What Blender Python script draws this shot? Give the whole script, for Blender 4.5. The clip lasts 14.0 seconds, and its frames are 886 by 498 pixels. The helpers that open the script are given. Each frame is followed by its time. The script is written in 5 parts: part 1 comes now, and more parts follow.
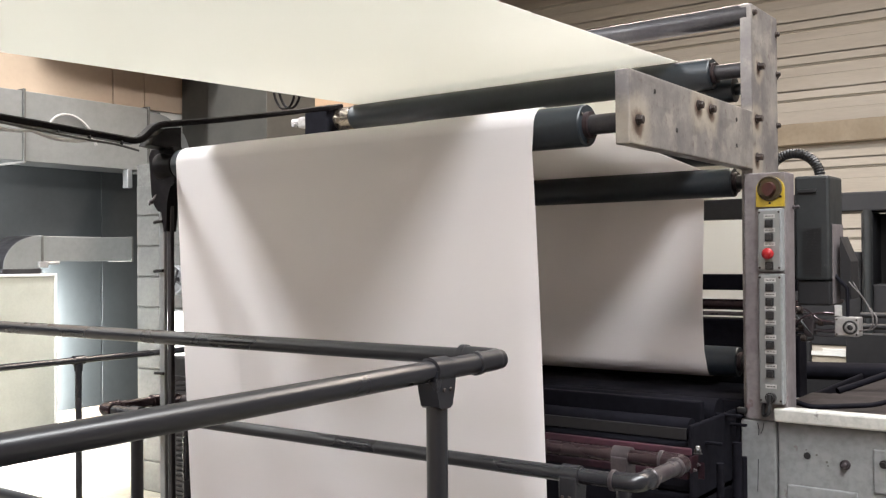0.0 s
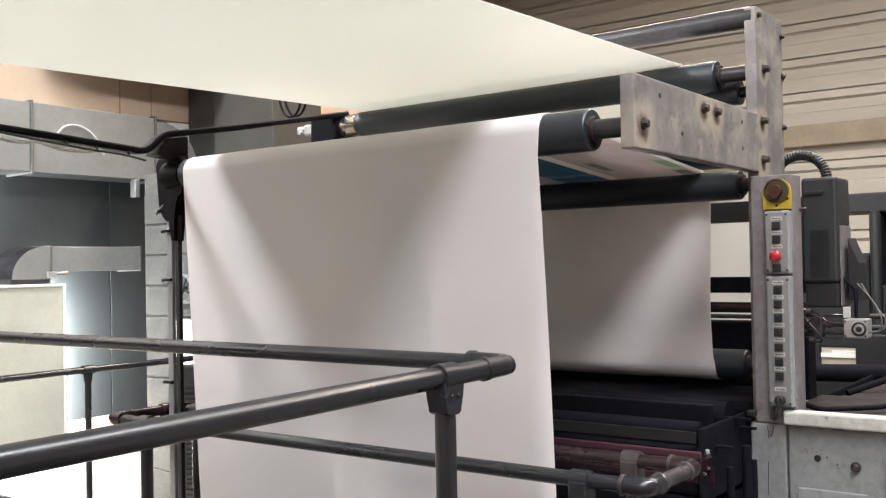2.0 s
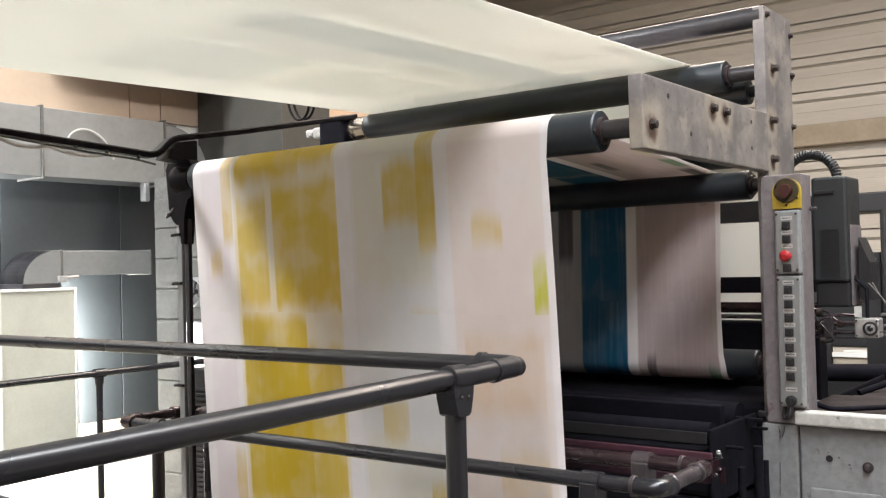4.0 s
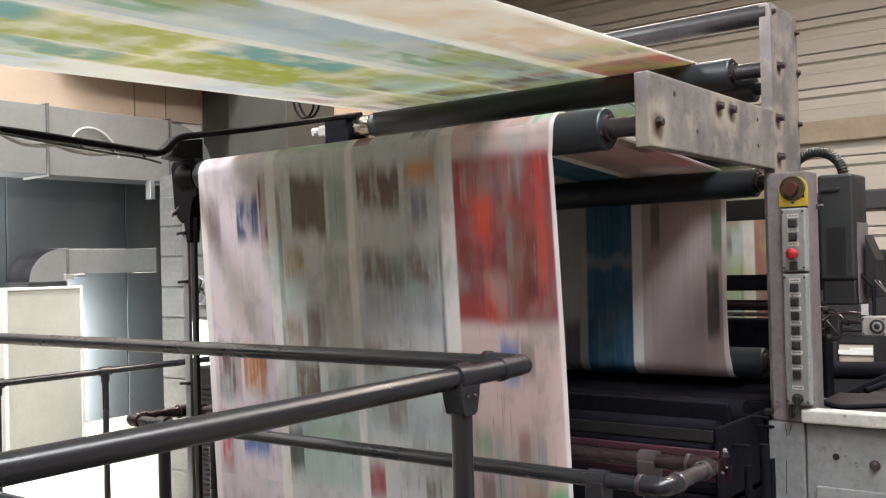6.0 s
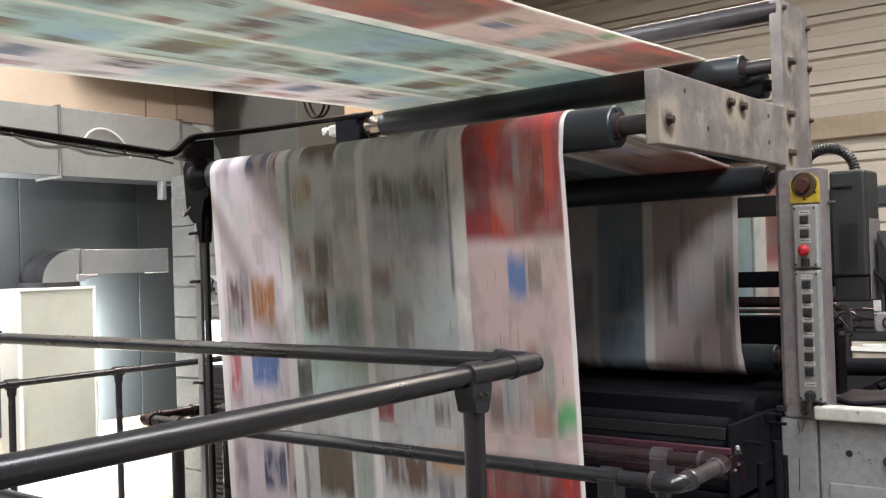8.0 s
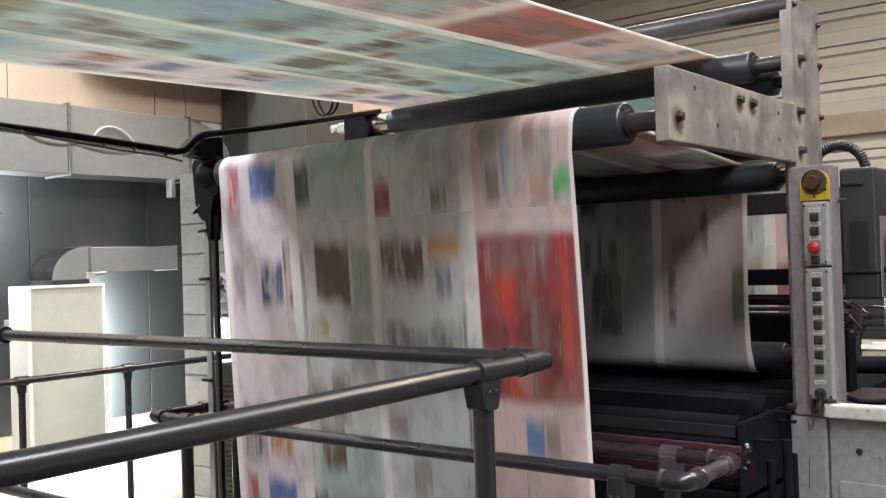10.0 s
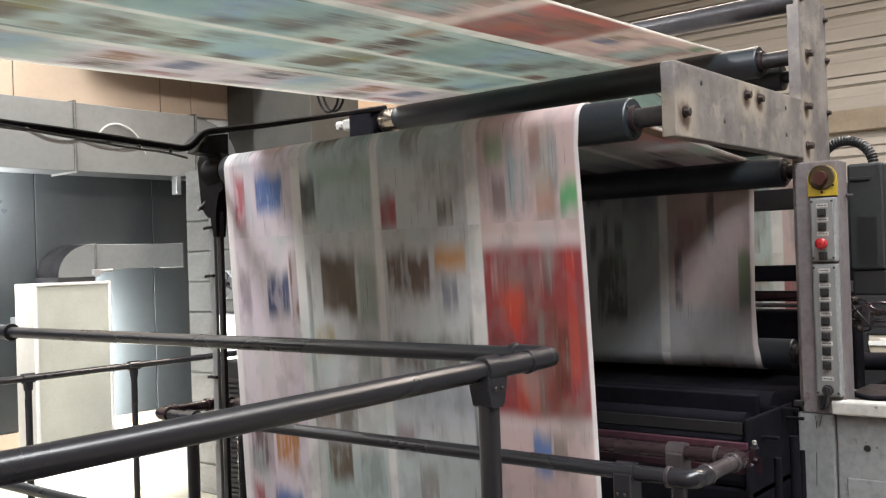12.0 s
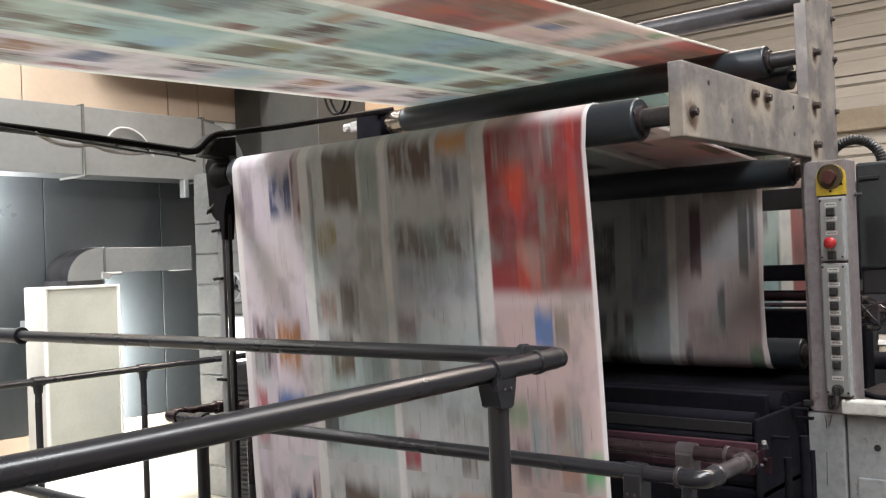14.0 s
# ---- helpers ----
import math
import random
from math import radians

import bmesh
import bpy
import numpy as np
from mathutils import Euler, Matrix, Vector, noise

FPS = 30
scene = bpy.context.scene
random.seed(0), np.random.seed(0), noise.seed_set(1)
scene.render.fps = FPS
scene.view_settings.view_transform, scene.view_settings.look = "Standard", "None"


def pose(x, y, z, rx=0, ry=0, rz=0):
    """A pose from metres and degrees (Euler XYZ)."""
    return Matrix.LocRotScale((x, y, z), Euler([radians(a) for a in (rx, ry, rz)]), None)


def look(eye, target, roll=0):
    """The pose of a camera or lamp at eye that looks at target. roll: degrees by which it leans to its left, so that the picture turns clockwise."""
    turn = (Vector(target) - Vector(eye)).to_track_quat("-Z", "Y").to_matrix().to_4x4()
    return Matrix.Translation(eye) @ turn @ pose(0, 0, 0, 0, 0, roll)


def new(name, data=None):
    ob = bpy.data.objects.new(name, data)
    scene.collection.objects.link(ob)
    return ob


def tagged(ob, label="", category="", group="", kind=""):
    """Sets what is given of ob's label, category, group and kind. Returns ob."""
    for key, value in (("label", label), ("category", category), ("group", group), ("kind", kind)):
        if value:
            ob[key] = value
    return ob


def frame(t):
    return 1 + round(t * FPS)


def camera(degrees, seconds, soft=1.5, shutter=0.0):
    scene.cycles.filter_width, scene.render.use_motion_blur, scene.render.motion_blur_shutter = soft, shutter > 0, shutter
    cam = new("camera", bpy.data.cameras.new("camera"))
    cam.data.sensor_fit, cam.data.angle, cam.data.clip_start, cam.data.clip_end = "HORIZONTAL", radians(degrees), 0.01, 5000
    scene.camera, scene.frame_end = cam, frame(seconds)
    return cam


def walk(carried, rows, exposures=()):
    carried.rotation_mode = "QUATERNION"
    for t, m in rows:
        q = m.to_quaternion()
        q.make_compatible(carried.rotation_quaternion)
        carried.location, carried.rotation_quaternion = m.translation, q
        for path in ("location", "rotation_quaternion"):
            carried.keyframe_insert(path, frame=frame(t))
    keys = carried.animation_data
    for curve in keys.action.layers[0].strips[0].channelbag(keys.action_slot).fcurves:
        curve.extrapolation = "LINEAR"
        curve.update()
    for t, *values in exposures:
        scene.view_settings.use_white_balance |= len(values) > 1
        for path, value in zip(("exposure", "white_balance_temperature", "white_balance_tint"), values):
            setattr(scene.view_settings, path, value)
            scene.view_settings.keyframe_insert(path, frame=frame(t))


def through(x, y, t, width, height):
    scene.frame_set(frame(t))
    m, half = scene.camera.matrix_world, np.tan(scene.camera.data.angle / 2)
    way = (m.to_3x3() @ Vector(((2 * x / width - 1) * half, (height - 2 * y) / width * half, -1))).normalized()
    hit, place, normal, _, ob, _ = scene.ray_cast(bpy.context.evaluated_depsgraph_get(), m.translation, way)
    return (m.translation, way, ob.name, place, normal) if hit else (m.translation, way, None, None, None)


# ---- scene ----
EYE = 1.6
cam = camera(49.0, 14.0, soft=1.25)
PATH = [
    (0.0, pose(-0.0015, 0.0028, EYE - 0.0030, 90.607, 0.449, 36.212)),
    (0.5, pose(0.0005, 0.0031, EYE - 0.0047, 90.712, 0.558, 36.278)),
    (1.0, pose(0.0025, 0.0019, EYE - 0.0045, 90.921, 0.746, 36.393)),
    (1.5, pose(0.0039, 0.0028, EYE - 0.0014, 90.976, 0.958, 36.564)),
    (2.0, pose(0.0018, 0.0014, EYE - 0.0017, 90.946, 1.087, 36.662)),
    (2.5, pose(0.0040, 0.0025, EYE - 0.0000, 90.900, 1.230, 36.781)),
    (3.0, pose(0.0036, 0.0014, EYE - 0.0009, 91.003, 1.309, 36.915)),
    (5.5, pose(0.0014, -0.0005, EYE + 0.0004, 90.975, 1.504, 37.520)),
    (6.0, pose(-0.0001, -0.0002, EYE + 0.0017, 90.904, 1.495, 37.494)),
    (6.5, pose(-0.0003, -0.0020, EYE + 0.0023, 90.866, 1.567, 37.544)),
    (7.0, pose(0.0012, -0.0006, EYE + 0.0003, 90.879, 1.778, 37.747)),
    (7.5, pose(0.0028, -0.0016, EYE + 0.0018, 90.860, 1.879, 37.967)),
    (8.0, pose(0.0023, -0.0053, EYE + 0.0018, 90.834, 1.811, 38.126)),
    (10.5, pose(-0.0008, -0.0059, EYE + 0.0001, 90.680, 1.816, 38.688)),
    (11.0, pose(-0.0017, -0.0026, EYE - 0.0006, 90.619, 1.831, 38.753)),
    (11.5, pose(-0.0040, -0.0018, EYE + 0.0007, 90.615, 1.873, 38.827)),
    (12.0, pose(-0.0049, 0.0010, EYE - 0.0002, 90.550, 1.885, 38.943)),
    (12.5, pose(-0.0066, 0.0025, EYE + 0.0007, 90.401, 1.846, 38.991)),
    (13.0, pose(-0.0077, 0.0018, EYE + 0.0009, 90.401, 1.851, 39.067)),
    (13.5, pose(-0.0077, 0.0023, EYE + 0.0017, 90.538, 1.985, 39.253)),
    (14.0, pose(-0.0049, -0.0018, EYE - 0.0000, 90.646, 2.209, 39.385)),
]
walk(cam, PATH, exposures=((0.0, -0.05, 6500, 14), (3.0, -0.05, 6500, 14), (5.5, -0.12, 6500, 14), (8.0, -0.14, 6500, 14), (14.0, -0.17, 6500, 14)))

# ---- light ----
world = bpy.data.worlds.new("hall_air")
scene.world = world
world.use_nodes = True
world.node_tree.nodes["Background"].inputs["Color"].default_value = (1.0, 0.96, 0.9, 1)
world.node_tree.nodes["Background"].inputs["Strength"].default_value = 0.1


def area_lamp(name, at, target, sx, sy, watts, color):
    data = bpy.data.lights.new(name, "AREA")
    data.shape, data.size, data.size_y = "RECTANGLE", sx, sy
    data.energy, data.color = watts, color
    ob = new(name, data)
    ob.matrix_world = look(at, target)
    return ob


COOL, NEUTRAL, WARM = (0.95, 1.0, 1.0), (1.0, 0.91, 0.97), (1.0, 0.88, 0.75)
# rows of ceiling tubes over the aisle, over the press and along the far wall
area_lamp("aisle_tubes", (-4.6, -0.3, 5.3), (-4.6, -0.3, 0), 0.8, 6.5, 840, COOL)
area_lamp("press_tubes", (0.9, 0.8, 5.3), (0.9, 0.8, 0), 1.3, 7.0, 850, COOL)
# unseen fill added behind the walkway to brighten the front faces
area_lamp("walkway_fill", (-2.0, -5.0, 5.3), (-2.0, -5.0, 0), 10.0, 0.6, 500, NEUTRAL)
area_lamp("far_tubes", (-3.0, 6.3, 5.7), (-3.0, 5.9, 0), 12.0, 0.6, 960, WARM)
# the shaded work lamp behind the filter cabinet
area_lamp("cabinet_tube", (-6.02, 3.62, 0.95), (-6.16, 3.67, 0.95), 0.06, 1.0, 260, (0.95, 1.0, 0.96))
# added lamp under the wall duct, facing the wall to brighten its cladding
area_lamp("cladding_fill", (-5.88, 2.66, 2.12), (-6.17, 2.76, 2.10), 0.05, 0.4, 100, COOL)
glare = bpy.data.lights.new("cabinet_lamp", "POINT")
glare.energy, glare.color, glare.shadow_soft_size = 26, (1.0, 1.0, 0.92), 0.06
new("cabinet_lamp", glare).location = (-6.04, 3.58, 0.40)


# ---- materials ----
class Net:
    """A node tree with short calls for its nodes."""

    def __init__(self, name):
        self.mat = bpy.data.materials.new(name)
        self.mat.use_nodes = True
        self.tree = self.mat.node_tree
        self.bsdf = self.tree.nodes["Principled BSDF"]
        self.out = self.tree.nodes["Material Output"]

    def node(self, kind, **props):
        n = self.tree.nodes.new(kind)
        for key, value in props.items():
            setattr(n, key, value)
        return n

    def put(self, socket, value):
        if isinstance(value, bpy.types.NodeSocket):
            self.tree.links.new(value, socket)
        else:
            socket.default_value = value

    def math(self, op, a, b=0.0, c=0.0, clamp=False):
        n = self.node("ShaderNodeMath", operation=op, use_clamp=clamp)
        self.put(n.inputs[0], a), self.put(n.inputs[1], b), self.put(n.inputs[2], c)
        return n.outputs[0]

    def mix(self, f, a, b, blend="MIX"):
        n = self.node("ShaderNodeMix", data_type="RGBA", blend_type=blend)
        self.put(n.inputs[0], f)
        self.put(n.inputs[6], (*a, 1) if isinstance(a, tuple) else a)
        self.put(n.inputs[7], (*b, 1) if isinstance(b, tuple) else b)
        return n.outputs[2]

    def smooth(self, x, lo, hi, a=0.0, b=1.0):
        n = self.node("ShaderNodeMapRange", interpolation_type="SMOOTHSTEP")
        for i, v in enumerate((x, lo, hi, a, b)):
            self.put(n.inputs[i], v)
        return n.outputs[0]

    def noise(self, scale, detail=3.0, rough=0.55, stretch=(1, 1, 1), coords=None):
        t = coords or self.node("ShaderNodeTexCoord").outputs["Object"]
        m = self.node("ShaderNodeMapping")
        m.inputs["Scale"].default_value = stretch
        self.put(m.inputs["Vector"], t)
        n = self.node("ShaderNodeTexNoise")
        self.put(n.inputs["Vector"], m.outputs[0])
        n.inputs["Scale"].default_value, n.inputs["Detail"].default_value, n.inputs["Roughness"].default_value = scale, detail, rough
        return n.outputs["Fac"]

    def bump(self, height, strength=0.2, dist=0.002):
        n = self.node("ShaderNodeBump")
        n.inputs["Strength"].default_value, n.inputs["Distance"].default_value = strength, dist
        self.put(n.inputs["Height"], height)
        self.put(self.bsdf.inputs["Normal"], n.outputs[0])

    def set(self, **values):
        names = dict(color="Base Color", rough="Roughness", metal="Metallic", spec="Specular IOR Level", coat="Coat Weight")
        for key, value in values.items():
            self.put(self.bsdf.inputs[names[key]], (*value, 1) if isinstance(value, tuple) else value)
        return self.mat


def surface(name, base, dark, rough=0.5, metal=0.0, scale=6.0, fine=60.0, bump=0.15, spots=0.0, spot_color=(0.05, 0.03, 0.02), stretch=(1, 1, 1), spec=0.5, grit=0.45):
    """Paint, metal or concrete: a base colour with broad patches, fine grain, and stains of their own shape."""
    n = Net(name)
    broad, grain = n.noise(scale, 4, 0.6, stretch), n.noise(fine, 3, 0.6, stretch)
    col = n.mix(n.smooth(broad, 0.32, 0.68), base, dark)
    col = n.mix(n.smooth(grain, 0.35, 0.75, 0.0, grit), col, tuple(0.6 * c for c in dark))
    if spots:
        col = n.mix(n.smooth(n.noise(scale * 2.3, 5, 0.65), 0.66 - spots, 0.74 - spots, 0.0, 0.85), col, spot_color)
    n.bump(grain, bump, 0.002)
    return n.set(color=col, rough=n.smooth(broad, 0.2, 0.8, max(0.05, rough - 0.1), min(1.0, rough + 0.12)), metal=metal, spec=spec)



def smeared_steel():
    """Bare plate, handled for years: soft dark smears, rubbed pale patches, rust bleeding from the bolts."""
    n = Net("worn_steel_plate")
    smear, rub, fine, rust = n.noise(4.0, 5, 0.62), n.noise(9, 4, 0.6), n.noise(90, 3, 0.6), n.noise(26, 5, 0.65)
    col = n.mix(n.smooth(smear, 0.32, 0.66), (0.222, 0.204, 0.189), (0.112, 0.101, 0.100))
    col = n.mix(n.smooth(rub, 0.50, 0.66, 0.0, 0.6), col, (0.30, 0.268, 0.235))
    col = n.mix(n.smooth(n.noise(7, 4, 0.6, (1, 1, 3.5)), 0.56, 0.68, 0.0, 0.45), col, (0.085, 0.074, 0.072))
    col = n.mix(n.smooth(fine, 0.5, 0.75, 0.0, 0.3), col, (0.09, 0.08, 0.08))
    col = n.mix(n.smooth(rust, 0.58, 0.70, 0.0, 0.65), col, (0.075, 0.054, 0.045))
    sep = n.node("ShaderNodeSeparateXYZ")
    n.put(sep.inputs[0], n.node("ShaderNodeTexCoord").outputs["Object"])
    warp = n.math("MULTIPLY", n.math("SUBTRACT", rust, 0.5), 0.05)
    for y, z, wide in ((-0.836, 1.929, 0.046), (-0.45, 2.012, 0.04), (-0.358, 2.012, 0.04), (0.04, 2.03, 0.036), (0.04, 1.909, 0.034), (0.064, 2.197, 0.03)):
        dy, dz = n.math("SUBTRACT", sep.outputs[1], y), n.math("SUBTRACT", sep.outputs[2], z - 0.008)
        away = n.math("ADD", n.math("SQRT", n.math("ADD", n.math("MULTIPLY", dy, dy), n.math("MULTIPLY", dz, dz))), warp)
        col = n.mix(n.smooth(away, wide, 2.0 * wide, 0.55, 0.0), col, (0.34, 0.295, 0.235))
        col = n.mix(n.smooth(away, 0.4 * wide, 0.95 * wide, 0.9, 0.0), col, (0.095, 0.058, 0.042))
    n.bump(n.math("ADD", fine, rust), 0.16, 0.002)
    return n.set(color=col, rough=n.smooth(smear, 0.3, 0.7, 0.38, 0.6), metal=0.25)


STEEL_PLATE = smeared_steel()
BLACK_RUBBER = surface("black_roller_rubber", (0.0155, 0.022, 0.0275), (0.0115, 0.016, 0.0205), 0.40, 0.0, 5, 90, 0.05)
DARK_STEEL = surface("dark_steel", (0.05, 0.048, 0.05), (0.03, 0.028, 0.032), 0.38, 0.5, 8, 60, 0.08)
RAIL_PAINT = surface("dark_grey_rail_paint", (0.0155, 0.0157, 0.0188), (0.0115, 0.0116, 0.014), 0.29, 0.0, 1.5, 140, 0.0, spec=0.45, grit=0.2)
BROWN_TUBE = surface("stained_brown_tube", (0.055, 0.034, 0.038), (0.03, 0.018, 0.021), 0.21, 0.5, 9, 60, 0.08)
SHAFT = surface("worn_shaft_steel", (0.10, 0.088, 0.092), (0.05, 0.04, 0.045), 0.32, 0.5, 9, 60, 0.06)
GREY_PAINT = surface("dirty_grey_paint", (0.245, 0.25, 0.255), (0.205, 0.209, 0.214), 0.45, 0.0, 5, 40, 0.06, 0.04, (0.14, 0.11, 0.11))
POST_PAINT = surface("smudged_post_paint", (0.2, 0.182, 0.185), (0.14, 0.12, 0.125), 0.45, 0.1, 6, 50, 0.08, 0.05, (0.1, 0.06, 0.06))
PANEL_PLASTIC = surface("grey_button_box", (0.25, 0.26, 0.26), (0.2, 0.21, 0.215), 0.45, 0.0, 12, 90, 0.03)
MOTOR_GREY = surface("dark_grey_casing", (0.020, 0.0225, 0.0235), (0.014, 0.016, 0.017), 0.5, 0.0, 7, 80, 0.06)
BLACK_PLASTIC = surface("black_plastic", (0.016, 0.016, 0.017), (0.011, 0.011, 0.012), 0.4, 0.0, 9, 90, 0.04)
RED_PLASTIC = surface("red_plastic", (0.34, 0.017, 0.02), (0.28, 0.013, 0.016), 0.3, 0.0, 12, 90, 0.02)
YELLOW_PLASTIC = surface("yellow_plastic", (0.43, 0.305, 0.02), (0.33, 0.225, 0.018), 0.4, 0.0, 12, 90, 0.02)
LABEL_WHITE = surface("white_label", (0.5, 0.49, 0.47), (0.42, 0.41, 0.4), 0.55, 0.0, 20, 90, 0.02)
CHROME = surface("bright_journal_steel", (0.44, 0.38, 0.32), (0.34, 0.29, 0.245), 0.24, 0.9, 9, 60, 0.04)
DARK_RED = surface("dark_red_knob", (0.065, 0.017, 0.013), (0.045, 0.012, 0.010), 0.35, 0.0, 20, 90, 0.03)
DIM_STEEL = surface("dim_machine_steel", (0.013, 0.0125, 0.014), (0.009, 0.0085, 0.010), 0.55, 0.1, 6, 50, 0.08)
ALU = surface("cast_aluminium", (0.42, 0.41, 0.4), (0.3, 0.29, 0.285), 0.4, 0.5, 12, 70, 0.06)
OLIVE = surface("olive_dial_plastic", (0.06, 0.042, 0.016), (0.04, 0.028, 0.012), 0.4, 0.0, 20, 90, 0.03)
CABLE_GREY = surface("grey_cable_sheath", (0.12, 0.11, 0.11), (0.09, 0.08, 0.08), 0.5, 0.0, 20, 60, 0.03)
SCREW = surface("screw_steel", (0.055, 0.040, 0.034), (0.024, 0.017, 0.015), 0.5, 0.3, 20, 90, 0.05)
GIRT = surface("dull_tan_girt", (0.4, 0.345, 0.265), (0.32, 0.275, 0.21), 0.6, 0.0, 2, 25, 0.05, grit=0.2)
GALV = surface("galvanised_sheet", (0.28, 0.285, 0.283), (0.225, 0.23, 0.228), 0.4, 0.45, 0.9, 30, 0.05, grit=0.18)
CLADDING = surface("dark_grey_metal_cladding", (0.070, 0.077, 0.080), (0.056, 0.062, 0.065), 0.34, 0.6, 1.2, 30, 0.02, grit=0.15)
WALL_TAN = surface("cream_wall_panel", (0.52, 0.395, 0.29), (0.465, 0.35, 0.257), 0.6, 0.0, 1.2, 25, 0.04, grit=0.1)
WALL_WHITE = surface("white_wall_paint", (0.74, 0.73, 0.69), (0.66, 0.65, 0.61), 0.6, 0.0, 2, 25, 0.04, grit=0.1)
SIDING = surface("cream_siding", (0.56, 0.535, 0.485), (0.495, 0.47, 0.425), 0.5, 0.0, 1.0, 20, 0.05, 0.0, stretch=(0.3, 1, 3), grit=0.18)
BLOCK = surface("painted_concrete_block", (0.112, 0.111, 0.104), (0.09, 0.089, 0.084), 0.8, 0.0, 4, 50, 0.4)
MORTAR = surface("block_mortar", (0.13, 0.128, 0.12), (0.10, 0.098, 0.092), 0.9, 0.0, 9, 60, 0.4)
FLOOR = surface("stained_concrete_floor", (0.36, 0.33, 0.27), (0.27, 0.25, 0.2), 0.55, 0.0, 1.2, 18, 0.1, 0.02)
# black ink and the shade inside the press, both in one colour
PRESS_DARK = surface("ink_and_shade_black_steel", (0.0098, 0.0095, 0.013), (0.007, 0.0068, 0.0092), 0.7, 0.0, 5, 40, 0.1, spec=0.03)
PRESS_RED = surface("ink_stained_red_paint", (0.062, 0.018, 0.030), (0.030, 0.010, 0.016), 0.5, 0.0, 9, 60, 0.1)
INK_TRAY = surface("ink_caked_tray", (0.035, 0.014, 0.02), (0.012, 0.007, 0.009), 0.75, 0.0, 9, 60, 0.15, spec=0.06)
MESH_GREY = surface("filter_mesh", (0.55, 0.555, 0.49), (0.49, 0.495, 0.435), 0.6, 0.0, 3, 60, 0.05, grit=0.15)
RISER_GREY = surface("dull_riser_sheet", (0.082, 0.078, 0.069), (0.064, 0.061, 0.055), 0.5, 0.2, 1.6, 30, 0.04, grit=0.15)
FLANGE_GREY = surface("dull_flange_steel", (0.15, 0.147, 0.138), (0.11, 0.108, 0.10), 0.5, 0.3, 9, 60, 0.05)
CABINET_CREAM = surface("cream_cabinet_paint", (0.50, 0.48, 0.425), (0.45, 0.43, 0.38), 0.5, 0.0, 2, 30, 0.03, grit=0.12)
CAST_DARK = surface("dark_cast_iron", (0.0085, 0.007, 0.0078), (0.0055, 0.0045, 0.0052), 0.45, 0.0, 14, 70, 0.12, spec=0.07)
HUB_BROWN = surface("grimy_brown_hub", (0.034, 0.021, 0.022), (0.02, 0.012, 0.013), 0.45, 0.2, 12, 60, 0.08)
DECK_BROWN = surface("ink_grimed_deck", (0.019, 0.0150, 0.0165), (0.012, 0.0095, 0.0105), 0.6, 0.0, 7, 50, 0.12, spec=0.2)
CEILING_PAINT = surface("hall_ceiling_sheet", (0.45, 0.42, 0.37), (0.38, 0.35, 0.31), 0.7, 0.0, 2, 20, 0.05)


# ---- mesh helpers ----
def box(bm, x0, x1, y0, y1, z0, z1, bevel=0.0, m=None):
    verts = bmesh.ops.create_cube(bm, size=1.0)["verts"]
    for v in verts:
        v.co = Vector((x0 + (v.co.x + 0.5) * (x1 - x0), y0 + (v.co.y + 0.5) * (y1 - y0), z0 + (v.co.z + 0.5) * (z1 - z0)))
        if m:
            v.co = m @ v.co
    if bevel:
        edges = list({e for v in verts for e in v.link_edges})
        bmesh.ops.bevel(bm, geom=edges, offset=bevel, segments=2, affect="EDGES", profile=0.5)
    return bm


def sweep(bm, points, radius, sides=16, turn=0.0, steps=6, caps=True):
    """A round tube along points; corners are rounded with the radius turn."""
    pts = [Vector(p) for p in points]
    line = [pts[0]]
    for a, b, c in zip(pts, pts[1:], pts[2:]):
        if turn:
            d0, d1 = (a - b), (c - b)
            cut = min(turn, 0.45 * d0.length, 0.45 * d1.length)
            p, q = b + d0.normalized() * cut, b + d1.normalized() * cut
            for i in range(steps + 1):
                s = i / steps
                line.append((1 - s) ** 2 * p + 2 * s * (1 - s) * b + s * s * q)
        else:
            line.append(b)
    line.append(pts[-1])
    rings, side = [], None
    for i, p in enumerate(line):
        way = (line[min(i + 1, len(line) - 1)] - line[max(i - 1, 0)]).normalized()
        if side is None:
            side = way.cross(Vector((0, 0, 1)) if abs(way.z) < 0.9 else Vector((1, 0, 0))).normalized()
        side = (side - way * side.dot(way)).normalized()
        up = way.cross(side)
        rings.append([bm.verts.new(p + radius * (math.cos(2 * math.pi * k / sides) * side + math.sin(2 * math.pi * k / sides) * up)) for k in range(sides)])
    for r, s in zip(rings, rings[1:]):
        for k in range(sides):
            f = bm.faces.new((r[k], r[(k + 1) % sides], s[(k + 1) % sides], s[k]))
            f.smooth = True
    if caps:
        bm.faces.new(list(reversed(rings[0]))), bm.faces.new(rings[-1])
    return bm


def lathe(bm, start, way, profile, sides=32):
    """A turned body: profile of (distance along way, radius)."""
    start, way = Vector(start), Vector(way).normalized()
    a = way.cross(Vector((0, 0, 1)) if abs(way.z) < 0.9 else Vector((1, 0, 0))).normalized()
    b = way.cross(a)
    rings = []
    for d, r in profile:
        rings.append([bm.verts.new(start + way * d + r * (math.cos(2 * math.pi * k / sides) * a + math.sin(2 * math.pi * k / sides) * b)) for k in range(sides)])
    for (p, r), (q, s) in zip(zip(profile, rings), zip(profile[1:], rings[1:])):
        for k in range(sides):
            f = bm.faces.new((r[k], r[(k + 1) % sides], s[(k + 1) % sides], s[k]))
            f.smooth = abs(p[1] - q[1]) < 0.3 * abs(p[0] - q[0]) + 1e-6
    bm.faces.new(list(reversed(rings[0]))), bm.faces.new(rings[-1])
    return bm


